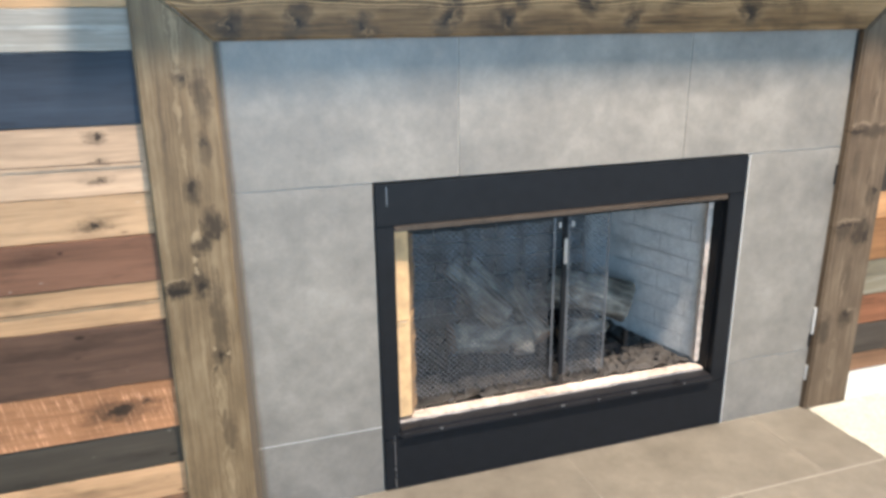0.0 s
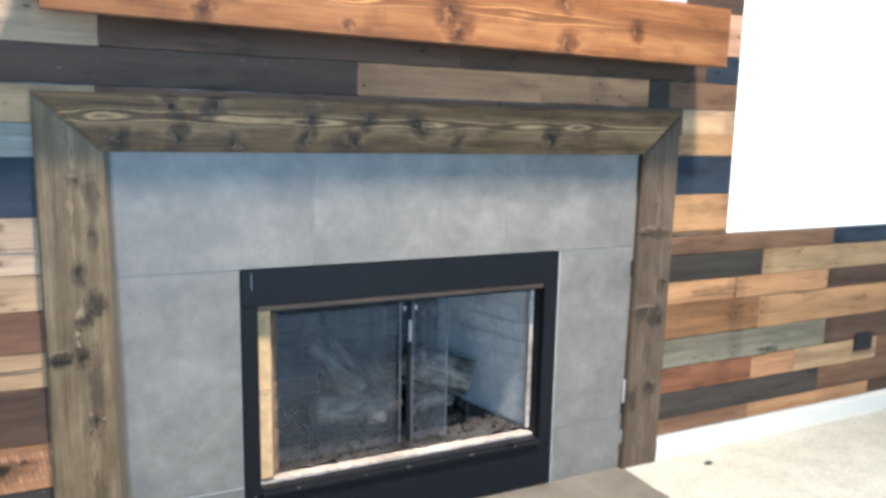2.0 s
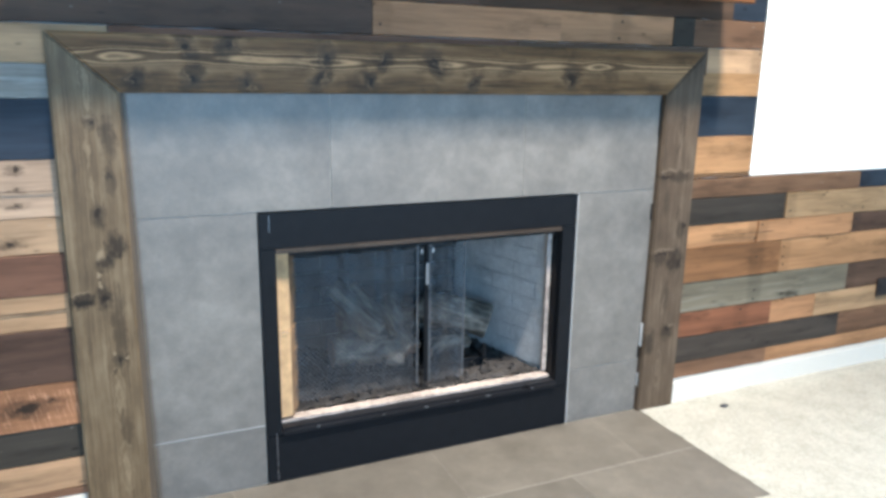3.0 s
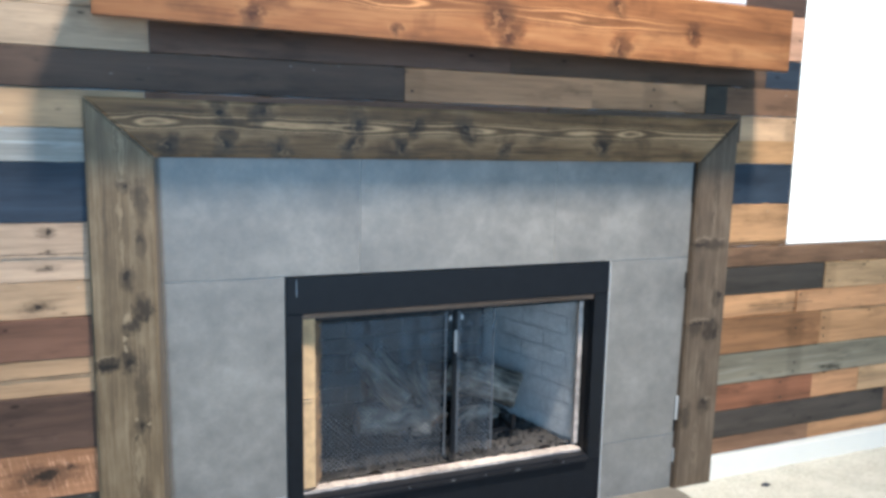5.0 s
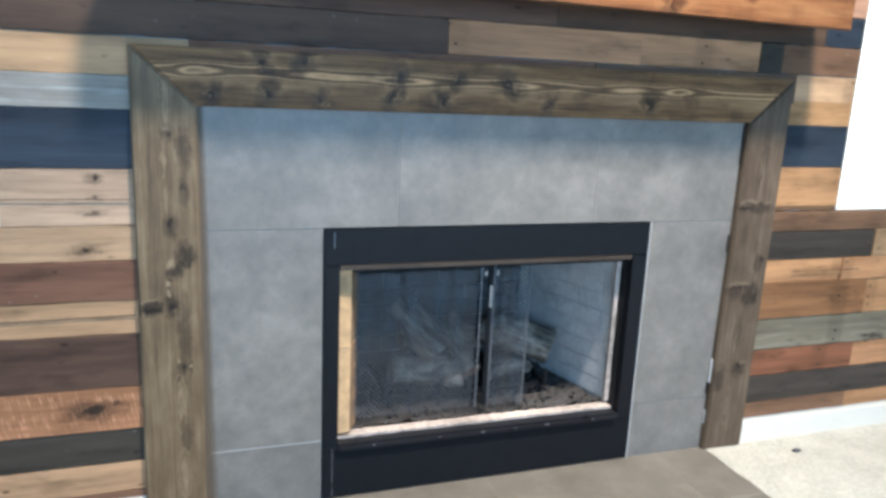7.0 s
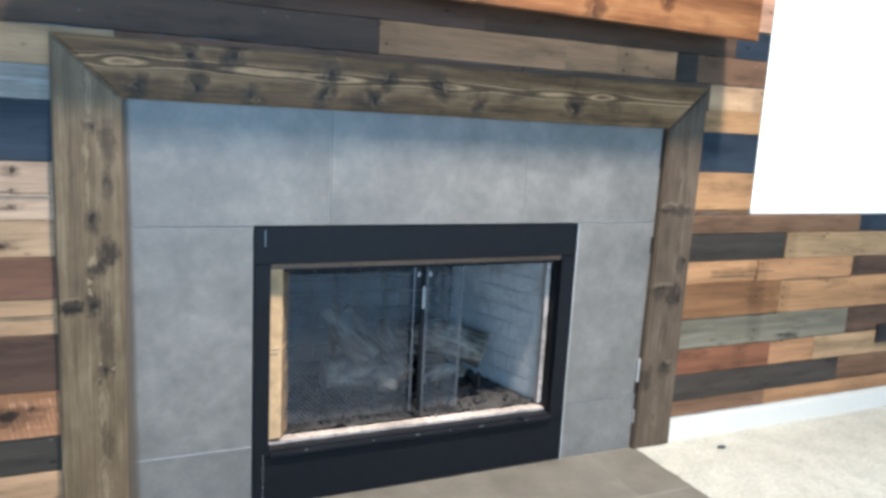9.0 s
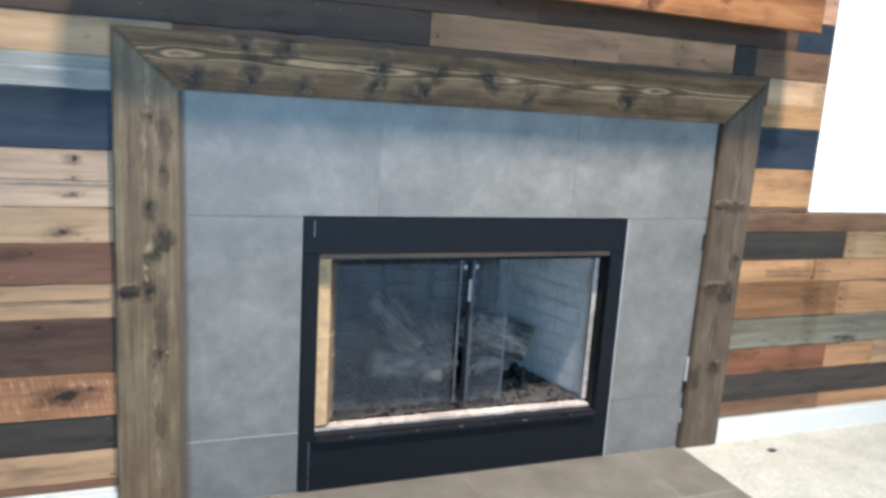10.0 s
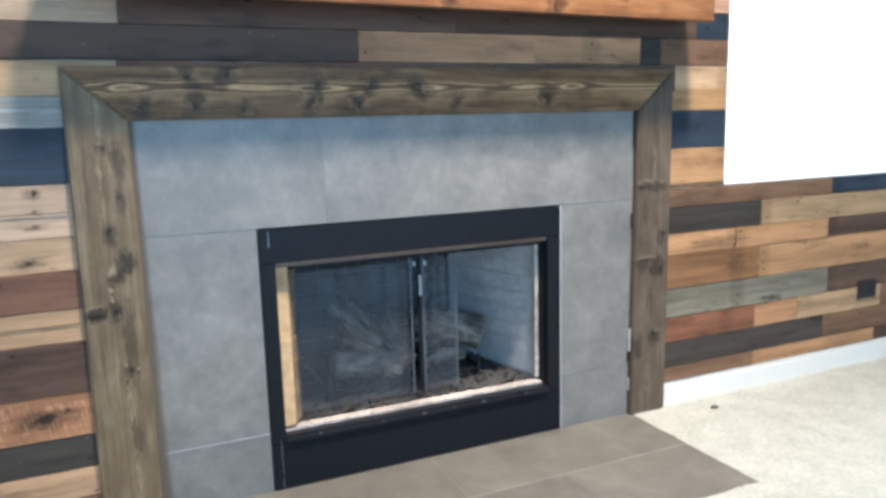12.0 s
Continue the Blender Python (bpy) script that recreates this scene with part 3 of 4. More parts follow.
wall_north = tagged(link_mesh("wall_north", bm, wall_paint), "white drywall clad with mixed reclaimed pallet planks", "wall", kind="structure")
# added enclosure out of view, greyed to keep bounce light low
tagged(link_mesh("wall_east", box(EAST, EAST + 0.15, BACK, Y1, 0, CEIL), wall_paint), "unseen pale grey side wall added to close the room", "wall", kind="structure")
tagged(link_mesh("wall_west", box(WEST - 0.15, WEST, BACK, Y1, 0, CEIL), wall_paint), "unseen pale grey side wall added to close the room", "wall", kind="structure")
# unseen back wall; its opening is made up for the fill light
bm = bmesh.new()
for a, b, lo, hi in [(WEST, -1.3, 0, CEIL), (3.1, EAST, 0, CEIL), (-1.3, 3.1, 0, 0.35), (-1.3, 3.1, 2.65, CEIL)]:
    add_box(bm, a, b, BACK - 0.15, BACK, lo, hi)
tagged(link_mesh("wall_south", bm, wall_paint), "unseen pale grey wall with an opening added for the fill light", "wall", kind="structure")
tagged(link_mesh("ceiling", box(WEST, EAST, BACK, Y1, CEIL, CEIL + 0.15), wall_paint), "unseen pale grey ceiling added high over the lamp", "ceiling", kind="structure")
floor = tagged(link_mesh("floor", box(WEST, EAST, BACK, Y1, -0.15, -0.004), carpet_mat), "beige carpeted floor", "floor", kind="structure")

# carpet pile near the fireplace, worked as a fine uneven sheet
HX0, HX1, HY = -0.012, 1.628, -0.612
xs, ys = np.arange(-1.3, 3.7, 0.008), np.arange(-1.5, 0.004, 0.008)
gx, gy = np.meshgrid(xs, ys)
jx = gx + np.random.uniform(-0.003, 0.003, gx.shape)
jy = gy + np.random.uniform(-0.003, 0.003, gx.shape)
jz = 0.004 + np.random.uniform(-0.0013, 0.0013, gx.shape) + 0.0015 * np.sin(gx * 37) * np.sin(gy * 29)
nx, ny = len(xs), len(ys)
idx = np.arange(nx * ny).reshape(ny, nx)
quads = np.stack([idx[:-1, :-1], idx[:-1, 1:], idx[1:, 1:], idx[1:, :-1]], -1)
mx, my = gx[:-1, :-1] + 0.004, gy[:-1, :-1] + 0.004
keep = ~((mx > HX0) & (mx < HX1) & (my > HY))
me = bpy.data.meshes.new("carpet_pile")
me.from_pydata(np.stack([jx, jy, jz], -1).reshape(-1, 3).tolist(), [], quads[keep].tolist())
me.materials.append(carpet_mat)
pile = tagged(new("carpet_pile", me), "beige cut-pile carpet lying round the hearth", "carpet", kind="stuff")

for a, b, top in ((WEST, -0.161, 0.087), (1.780, EAST, 0.094)):
    bm = bmesh.new()
    add_box(bm, a, b, -0.012, 0.0135, -0.002, top - 0.012, 0.002)
    add_box(bm, a, b, -0.007, 0.0135, top - 0.0115, top, 0.003)
    tagged(link_mesh("baseboard", bm, white_paint), "white painted wooden baseboard above the carpet", "baseboard", kind="structure")


# ---- windows ----
def window(name, x0, x1, z0):
    z1 = WIN_Z[1]
    w = root(name, ((x0 + x1) / 2, 0.12, z0), label="double-hung white window, blown out by daylight", category="window", kind="structure")
    cx = (x0 + x1) / 2

    def put(n, a, b, c, d, e, f, mat, label=""):
        ob = part(n, box(a - cx, b - cx, c - 0.12, d - 0.12, e - z0, f - z0, 0.0015 if mat is not glass_mat else 0), mat, w, label)
        return ob
    # thin returns that line the opening
    put("window_sill", x0 + 0.001, x1 - 0.001, -0.001, 0.12, z0 + 0.0005, z0 + 0.008, white_paint)
    put("jamb", x0 + 0.0005, x0 + 0.006, -0.006, 0.12, z0 + 0.009, z1 - 0.008, white_paint)
    put("jamb", x1 - 0.006, x1 - 0.0005, -0.006, 0.12, z0 + 0.009, z1 - 0.008, white_paint)
    put("head", x0 + 0.001, x1 - 0.001, -0.006, 0.12, z1 - 0.007, z1 - 0.001, white_paint)
    for zz in (1.497, 1.588):
        put("sash_rail", x0 + 0.007, x1 - 0.007, 0.10, 0.106, zz, zz + 0.005, rail_mat)
    put("pane", x0 + 0.002, x1 - 0.002, 0.15, 0.154, z0 + 0.002, z1 - 0.002, glass_mat).visible_shadow = False
    return w


window("window_1", *WIN_L, WIN_LZ)
window("window_2", *WIN_R, WIN_Z[0])


# ---- plank cladding ----
def nail_mesh():
    bm = bmesh.new()
    bmesh.ops.create_cone(bm, cap_ends=True, segments=8, radius1=0.0040, radius2=0.0032, depth=0.003, matrix=pose(0, 0, 0, 90))
    me = bpy.data.meshes.new("nail")
    bm.to_mesh(me)
    bm.free()
    me.materials.append(nail_gap_mat)
    return me


NAIL = nail_mesh()


def plank(x0, x1, z0, z1, kind, nails=()):
    """A pallet board with worn edges; nails are distances along it from its first end (two or three heads a line)."""
    g = 0.0006
    front = -0.005 + random.uniform(-0.0035, 0.0025)
    hx, hy, hz = (x1 - x0) / 2 - g, (0.0135 - front) / 2, (z1 - z0) / 2 - g
    bm = bmesh.new()
    n = max(2, int((x1 - x0) / 0.05))
    top = [random.gauss(0, 0.0006) for _ in range(n + 1)]
    bot = [random.gauss(0, 0.0006) for _ in range(n + 1)]
    rows = []
    for i in range(n + 1):
        x = -hx + 2 * hx * i / n
        c = 0.0013
        rows.append([bm.verts.new(p) for p in ((x, hy, bot[i] - hz), (x, -hy + c, bot[i] - hz), (x, -hy, bot[i] - hz + c), (x, -hy, top[i] + hz - c), (x, -hy + c, top[i] + hz), (x, hy, top[i] + hz))])
    for a, b in zip(rows, rows[1:]):
        for k in range(5):
            bm.faces.new((a[k], b[k], b[k + 1], a[k + 1]))
    bm.faces.new(rows[0][::-1])
    bm.faces.new(rows[-1])
    bmesh.ops.recalc_face_normals(bm, faces=bm.faces)
    ob = part("plank", bm, WOODS[kind], wall_north)
    ob.location = ((x0 + x1) / 2, (front + 0.0135) / 2, (z0 + z1) / 2)
    ob["bearer"] = nails[0] - hx if nails else 99.0
    for d in nails:
        count = 3 if z1 - z0 > 0.11 else 2
        for k in range(count):
            if random.random() < 0.25:
                continue
            nl = new("nail", NAIL)
            nl.parent = ob
            nl.location = (-hx + d + random.uniform(-0.004, 0.004), -hy - 0.0006, (k + 0.5) * 2 * hz / count - hz + random.uniform(-0.008, 0.008))
    return ob


def row(z0, z1, x, *pieces):
    """Boards end to end from x: (end, wood, nail offsets)."""
    for end, kind, *nails in pieces:
        plank(x, end, z0, z1, kind, nails)
        x = end


LEFT, RIGHT = -0.153, 1.784
# below and beside the window on the left
row(0.088, 0.110, -1.9, (-0.75, "brown"), (LEFT, "red"))
row(0.110, 0.193, -1.9, (-0.9, "red"), (LEFT, "tan"))
row(0.193, 0.288, -1.9, (-0.7, "tan"), (LEFT, "char"))
row(0.288, 0.404, -1.9, (-0.95, "brown"), (LEFT, "sawn"))
row(0.404, 0.546, -1.9, (-0.8, "tan"), (LEFT, "brown"))
row(0.546, 0.634, -1.9, (-1.0, "char"), (LEFT, "tan"))
row(0.634, 0.735, -1.9, (-0.72, "pale"), (LEFT, "red"))
row(0.735, 0.823, -1.9, (-0.86, "red"), (LEFT, "tan_knot"))
row(0.823, 0.961, -0.447, (LEFT, "pale_knot"))
row(0.961, 1.102, -0.447, (LEFT, "glare_blue"))
row(1.102, 1.180, -0.447, (LEFT, "grey"))
row(1.180, 1.270, -0.447, (-0.02, "pink"), (1.079, "red"), (RIGHT + 0.02, "brown"), (2.051, "pink", 0.235))
# over the surround and behind the mantel
row(1.271, 1.361, -0.447, (0.632, "plum"), (1.225, "olive", 0.02), (1.652, "olive", 0.22), (1.738, "char"), (2.051, "red"))
row(1.361, 1.455, -0.447, (-0.006, "pale"), (0.95, "brown"), (1.9, "brown"), (2.051, "glare_blue"))
row(1.455, 1.600, -0.447, (0.4, "pale"), (1.3, "tan"), (2.051, "pink"))
row(1.600, 1.690, -0.447, (0.3, "grey"), (0.93, "brown"), (1.22, "pale"), (1.50, "red"), (2.051, "plum"))
pool = ["tan", "brown", "pale", "red", "char", "orange", "moss", "plum", "pink"]
z = 1.690
while z < 2.62:
    h = random.choice((0.087, 0.095, 0.11))
    row(z, z + h, -0.447, (random.uniform(0.2, 0.6), random.choice(pool)), (random.uniform(1.0, 1.5), random.choice(pool)), (2.051, random.choice(pool)))
    z += h
# beside and below the window on the right
row(1.112, 1.190, RIGHT, (2.051, "orange"))
row(0.976, 1.112, RIGHT, (2.051, "glare_blue"))
row(0.847, 0.976, RIGHT, (2.051, "orange"))
row(0.762, 0.8305, RIGHT, (2.64, "red"), (3.05, "glare_blue", 0.02), (3.75, "tan"))
plank(RIGHT, 2.051, 0.8325, 0.846, "red")
row(0.664, 0.761, RIGHT, (2.25, "char"), (3.02, "tan", 0.02, 0.42), (3.75, "red"))
row(0.584, 0.664, RIGHT, (2.122, "orange", 0.33), (2.625, "orange", 0.015), (3.20, "brown", 0.02), (3.75, "tan"))
row(0.457, 0.584, RIGHT, (2.25, "russet", 0.345), (3.02, "orange", 0.02), (3.75, "brown"))
row(0.346, 0.457, RIGHT, (2.642, "moss", 0.355), (3.12, "brown", 0.02), (3.75, "moss"))
row(0.252, 0.346, RIGHT, (2.238, "russet", 0.30), (2.475, "orange"), (2.98, "tan"), (3.75, "red"))
row(0.154, 0.252, RIGHT, (2.624, "char"), (3.20, "red"), (3.75, "tan"))
row(0.095, 0.154, RIGHT, (2.235, "red"), (2.95, "orange"), (3.75, "brown"))

# splits along two of the boards, with a little slope
for x0, x1, zz, lean in ((-0.444, -0.162, 0.888, 0.006), (-0.62, -0.165, 0.592, -0.010), (1.90, 2.20, 0.622, 0.004)):
    bm = box(-(x1 - x0) / 2, (x1 - x0) / 2, -0.0009, 0.0009, -0.0008, 0.0008)
    split = part("split", bm, nail_gap_mat, wall_north, "thin dark split along a board")
    split.location = ((x0 + x1) / 2, -0.0088, zz)
    split.rotation_euler.y = lean

# dark outlet plate let into the cladding
outlet = root("outlet_cover", (2.885, -0.009, 0.335), label="dark brown plastic outlet cover on the plank wall", category="outlet")
part("plate", box(-0.058, 0.058, -0.004, 0.0, -0.038, 0.038, 0.0025), plate_mat, outlet)
for dx in (-0.026, 0.026):
    part("socket", box(dx - 0.017, dx + 0.017, -0.0065, -0.0042, -0.014, 0.014, 0.001), plate_mat, outlet)

# ---- fireplace surround: mitred pine boards ----
surround = root("fireplace_surround", (0.81, -0.014, 0.0), label="mitred olive-stained knotty pine boards framing the tiles", category="fireplace trim")
TX0, TX1, TO0, TO1, TZ, TZO = -0.006, 1.635, -0.154, 1.786, 1.115, 1.254
TF, TB = -0.023, -0.0006


def board(name, corners, material, centre, label=""):
    """A board from its four face corners (x, z), bevelled on the front."""
    bm = bmesh.new()
    front = [bm.verts.new((x - centre[0], TF - TB, z - centre[1])) for x, z in corners]
    back = [bm.verts.new((x - centre[0], 0.0, z - centre[1])) for x, z in corners]
    face = bm.faces.new(front)
    bm.faces.new(back[::-1])
    for i in range(4):
        bm.faces.new((front[i], back[i], back[(i + 1) % 4], front[(i + 1) % 4]))
    bmesh.ops.recalc_face_normals(bm, faces=bm.faces)
    bmesh.ops.bevel(bm, geom=list(face.edges), offset=0.005, segments=3, affect="EDGES")
    ob = part(name, bm, material, surround, label)
    ob.location = (centre[0] - 0.81, TB + 0.014, centre[1])
    return ob


board("left_leg", [(TO0 - 0.006, 0.002), (TX0 - 0.003, 0.002), (TX0, TZ), (TO0, TZO - 0.001)], trim_left_mat, (-0.073, 0.62), "greyish olive-stained board with a line of dark knots")
board("right_leg", [(1.616, 0.002), (1.774, 0.002), (TO1, TZO - 0.001), (TX1, TZ)], trim_right_mat, (1.69, 0.60), "darker stained board with rough dark knots")
board("head_board", [(TX0 + 0.0008, TZ + 0.0008), (TX1 - 0.0008, TZ + 0.0008), (TO1 - 0.0012, TZO), (TO0 + 0.0012, TZO)], trim_top_mat, (0.81, 1.182), "stained board with strong flame-shaped grain")

# ---- wall tiles of the surround ----
backing = tagged(link_mesh("tile_backing", box(-0.03, 0.3065, 0.002, 0.0135, 0.0, 1.13), grout_mat), "pale grey grout bed behind the surround tiles", "tile", kind="structure")
for a, b, lo, hi in [(1.3238, 1.6315, 0.0, 1.13), (0.307, 1.327, 0.808, 1.13)]:
    part("grout_bed", box(a, b, 0.002, 0.0135, lo, hi), grout_mat, backing)
# backing coloured dark to give the gap its shade
part("drywall_edge", box(1.6325, 1.66, 0.004, 0.0135, 0.0, 1.13), nail_gap_mat, backing, "dark backing painted as the shade in the gap")


def tile(x0, x1, z0, z1, parent, y=0.0):
    g = 0.0011
    return centred("tile", x0 + g, x1 - g, y, y + 0.0018 + 0.006, z0 + g, z1 - g, tile_mat, parent, 0.0009)


for a, b, lo, hi in [
    (-0.02, 0.511, 0.804, 1.125), (0.511, 1.118, 0.804, 1.125), (1.118, 1.6320, 0.804, 1.125),
    (-0.02, 0.3065, 0.187, 0.804), (-0.02, 0.3065, 0.004, 0.187),
    (1.3238, 1.6320, 0.195, 0.804), (1.3238, 1.6320, 0.004, 0.195)]:
    tile(a, b, lo, hi, backing, 0.0)
# thin sheet carrying the left leg's soft shadow as colour
bm = bmesh.new()
bm.faces.new([bm.verts.new(c) for c in ((0.0, 0.0, 0.01), (0.040, 0.0, 0.01), (0.027, 0.0, TZ), (0.0, 0.0, TZ))])
leg_shade = part("stain_smear", bm, leg_shade_mat, backing, "soft brown shade of the left leg, painted on the tiles")
leg_shade.location = (TX0 - 0.002, -0.0006, 0.0)
part("grout_line", box(-0.02, 0.3060, 0.0001, 0.0018, 0.1862, 0.1878), gap_mat, backing, "pale grout in the low joint")
# metal edge strip along the cut tiles beside the firebox
part("edge_strip", box(1.3222, 1.3245, -0.0062, 0.002, 0.004, 0.803), gap_mat, backing, "thin pale edge strip")

# slivers of shim in the gap beside the right leg
for zz, hh in ((0.288, 0.085), (0.12, 0.05)):
    ob = part("shim", box(1.6165, 1.6225, -0.0095, -0.0008, zz - hh / 2, zz + hh / 2, 0.001), gap_mat, backing, "white shim wedged in the gap")

# raised dark strips that imitate the shade of open joints
for z0, z1 in ((0.985, 1.108), (0.70, 0.755), (0.205, 0.245)):
    edge_x = 1.616 + 0.019 * (z0 + z1) / 2 / TZ
    part("open_joint", box(edge_x - 0.0065, edge_x - 0.0010, -0.0035, -0.0006, z0, z1), nail_gap_mat, backing, "raised dark strip painted as the shade of a joint")

# ---- hearth ----
hearth = tagged(link_mesh("hearth", box(HX0, HX1, HY, -0.0005, -0.003, 0.0034), grout_mat), "flush hearth of large taupe tiles with pale grout", "hearth", kind="structure")
for y0, y1, cuts in ((-0.306, -0.001, (HX0, 0.205, 0.815, 1.425, HX1)), (HY, -0.306, (HX0, 0.54, 1.15, HX1))):
    for a, b in zip(cuts, cuts[1:]):
        centred("tile", a + 0.0004, b - 0.0004, y0 + 0.0014, y1 - 0.0014, -0.001, 0.004, hearth_mat, hearth, 0.0004)

# ---- firebox ----
firebox = root("firebox", (0.816, 0.0, 0.004), label="black steel firebox insert with mesh curtains and gas logs", category="fireplace")


def fpart(name, bm, material, label="", smooth=False, parent=None):
    ob = part(name, bm, material, parent or firebox, label, smooth)
    if parent is None:
        ob.location = (-0.816, 0.0, -0.004)
    return ob


OX0, OX1, OZ0, OZ1 = 0.352, 1.270, 0.176, 0.700
fpart("top_panel", box(0.3085, 1.3210, -0.006, 0.012, OZ1 + 0.002, 0.8015, 0.0015), black_metal)
fpart("bottom_panel", box(0.3085, 1.3210, -0.006, 0.012, 0.006, OZ0 - 0.025, 0.0015), black_metal)
fpart("left_stile", box(0.3085, OX0, -0.006, 0.012, OZ0 - 0.0245, OZ1 + 0.0015, 0.0015), black_metal)
fpart("right_stile", box(OX1, 1.3210, -0.006, 0.012, OZ0 - 0.0245, OZ1 + 0.0015, 0.0015), black_metal)
fpart("corner_seam", box(0.3355, 0.3367, -0.0068, -0.0055, 0.75, 0.795), steel_mat, "thin bright scratch at the panel joint")
fpart("corner_seam", box(0.3355, 0.3367, -0.0068, -0.0055, 0.012, 0.16), steel_mat, "thin bright scratch at the panel joint")
fpart("bottom_lip", box(OX0 - 0.006, OX1 + 0.004, -0.018, 0.045, OZ0 - 0.024, OZ0 - 0.001, 0.008), lip_metal, "rounded black ledge with chipped paint")
fpart("right_return", box(OX1 - 0.003, OX1 + 0.001, 0.013, 0.085, OZ0, OZ1), black_metal)
fpart("left_return", box(OX0 - 0.001, OX0 + 0.003, 0.013, 0.055, OZ0, OZ1), black_metal)
bm = bmesh.new()
add_box(bm, OX0, OX1 - 0.004, -0.009, 0.004, OZ1 - 0.012, OZ1 + 0.0015, 0.002)
add_box(bm, OX0, OX1 - 0.004, 0.0045, 0.03, OZ1 - 0.007, OZ1 + 0.0015, 0.001)
fpart("hood_strip", bm, bronze_metal, "brown bronze strip under the top panel")
for xx, ww in ((0.452, 0.007), (0.655, 0.004), (0.790, 0.012), (0.902, 0.003), (1.004, 0.016), (1.172, 0.005)):
    fpart("paint_chip", box(xx, xx + ww, -0.0186, -0.0170, OZ0 - 0.011, OZ0 - 0.0085), steel_mat, "chip of bare metal on the ledge")

# refractory shell: tapered sides, back, floor and ceiling
D0, D1 = 0.055, 0.50
SL0, SL1, SR0, SR1 = 0.362, 0.50, 1.262, 1.125
bm = bmesh.new()
pts = [(SL0, D0), (SL1, D1), (SR1, D1), (SR0, D0)]
lo = [bm.verts.new((x, y, OZ0 - 0.004)) for x, y in pts]
hi = [bm.verts.new((x, y, 0.80)) for x, y in pts]
for i in range(3):
    bm.faces.new((lo[i], hi[i], hi[i + 1], lo[i + 1]))
bm.faces.new(lo[::-1])
bm.faces.new(hi)
bmesh.ops.solidify(bm, geom=bm.faces[:], thickness=-0.02)
shell = fpart("refractory_shell", bm, mortar_mat, "mortar-grey firebox lining")
fpart("outer_case", box(0.31, 1.32, 0.53, 0.545, 0.1, 0.82), black_metal)
for x0, x1 in ((0.312, 0.318), (1.312, 1.318)):
    fpart("outer_case", box(x0, x1, 0.013, 0.529, 0.1, 0.82), black_metal)
fpart("outer_case", box(0.319, 1.311, 0.013, 0.529, 0.822, 0.83), black_metal)
fpart("smoke_shield", box(0.36, 1.265, 0.032, 0.048, 0.672, 0.800), black_metal)


def brick_mesh(w, h, d, material):
    bm = box(-w / 2, w / 2, -d / 2, d / 2, -h / 2, h / 2, 0.0009)
    me = bpy.data.meshes.new("brick")
    bm.to_mesh(me)
    bm.free()
    me.materials.append(material)
    return me


def brick_panel(p0, p1, material, label):
    """Running-bond firebricks on the shell between two plan points."""
    a, b = Vector((*p0, 0)), Vector((*p1, 0))
    run, length = (b - a).normalized(), (b - a).length
    turn = math.atan2(run.y, run.x)
    cache = {}
    holder = fpart("brick_panel", box(-0.001, 0.001, -0.001, 0.001, -0.001, 0.001), material, label)
    holder.location = (a.x - 0.816, a.y, 0.186)
    h, w = 0.0585, 0.205
    for r in range(8):
        s = -(r % 2) * w / 2
        while s < length - 0.01:
            s0, s1 = max(s, 0.002), min(s + w, length - 0.002)
            if s1 - s0 > 0.02:
                key = round(s1 - s0, 3)
                if key not in cache:
                    cache[key] = brick_mesh(s1 - s0 - 0.0022, h - 0.0022, 0.0016, material)
                br = new("brick", cache[key])
                br.parent = holder
                c = run * ((s0 + s1) / 2)
                br.location = (c.x, c.y, 0.004 + (r + 0.5) * h)
                br.rotation_euler = (0, 0, turn)
            s += w


brick_panel((SR1, D1 - 0.002), (SR0 - 0.002, D0 + 0.006), fire_brick, "pale grey firebrick side with faint soot")
brick_panel((SL1, D1 - 0.003), (SR1, D1 - 0.003), soot_brick, "sooty firebrick back")
brick_panel((SL0 + 0.003, D0 + 0.006), (SL1, D1 - 0.003), edge_tan, "tan firebrick side")


def rough_bar(x0, x1, y0, y1, z0, z1, n=40, amp=0.0009):
    """A refractory edge with a slightly broken surface."""
    bm = box(x0, x1, y0, y1, z0, z1)
    axis = 0 if x1 - x0 > z1 - z0 else 2
    cut = [e for e in bm.edges if abs((e.verts[0].co - e.verts[1].co)[axis]) > 0.1]
    bmesh.ops.subdivide_edges(bm, edges=cut, cuts=n)
    for v in bm.verts:
        v.co += Vector([random.uniform(-amp, amp) for _ in range(3)])
    return bm


fpart("refractory_edge", rough_bar(1.250, 1.2645, 0.046, 0.058, OZ0 + 0.016, OZ1 - 0.026), edge_mat, "cream refractory edge")
fpart("refractory_edge", rough_bar(OX0 + 0.004, 1.2645, 0.024, 0.062, OZ0 - 0.0005, OZ0 + 0.0060), edge_mat, "cream refractory ledge with crumbs of ash")
plan = [(0.3565, 0.022), (0.391, 0.025), (0.420, 0.088), (0.438, 0.150), (0.410, 0.15), (0.3565, 0.052)]
rag = (0.0006, 0.0008, 0.0060, 0.0030, 0.0010, 0.0006)
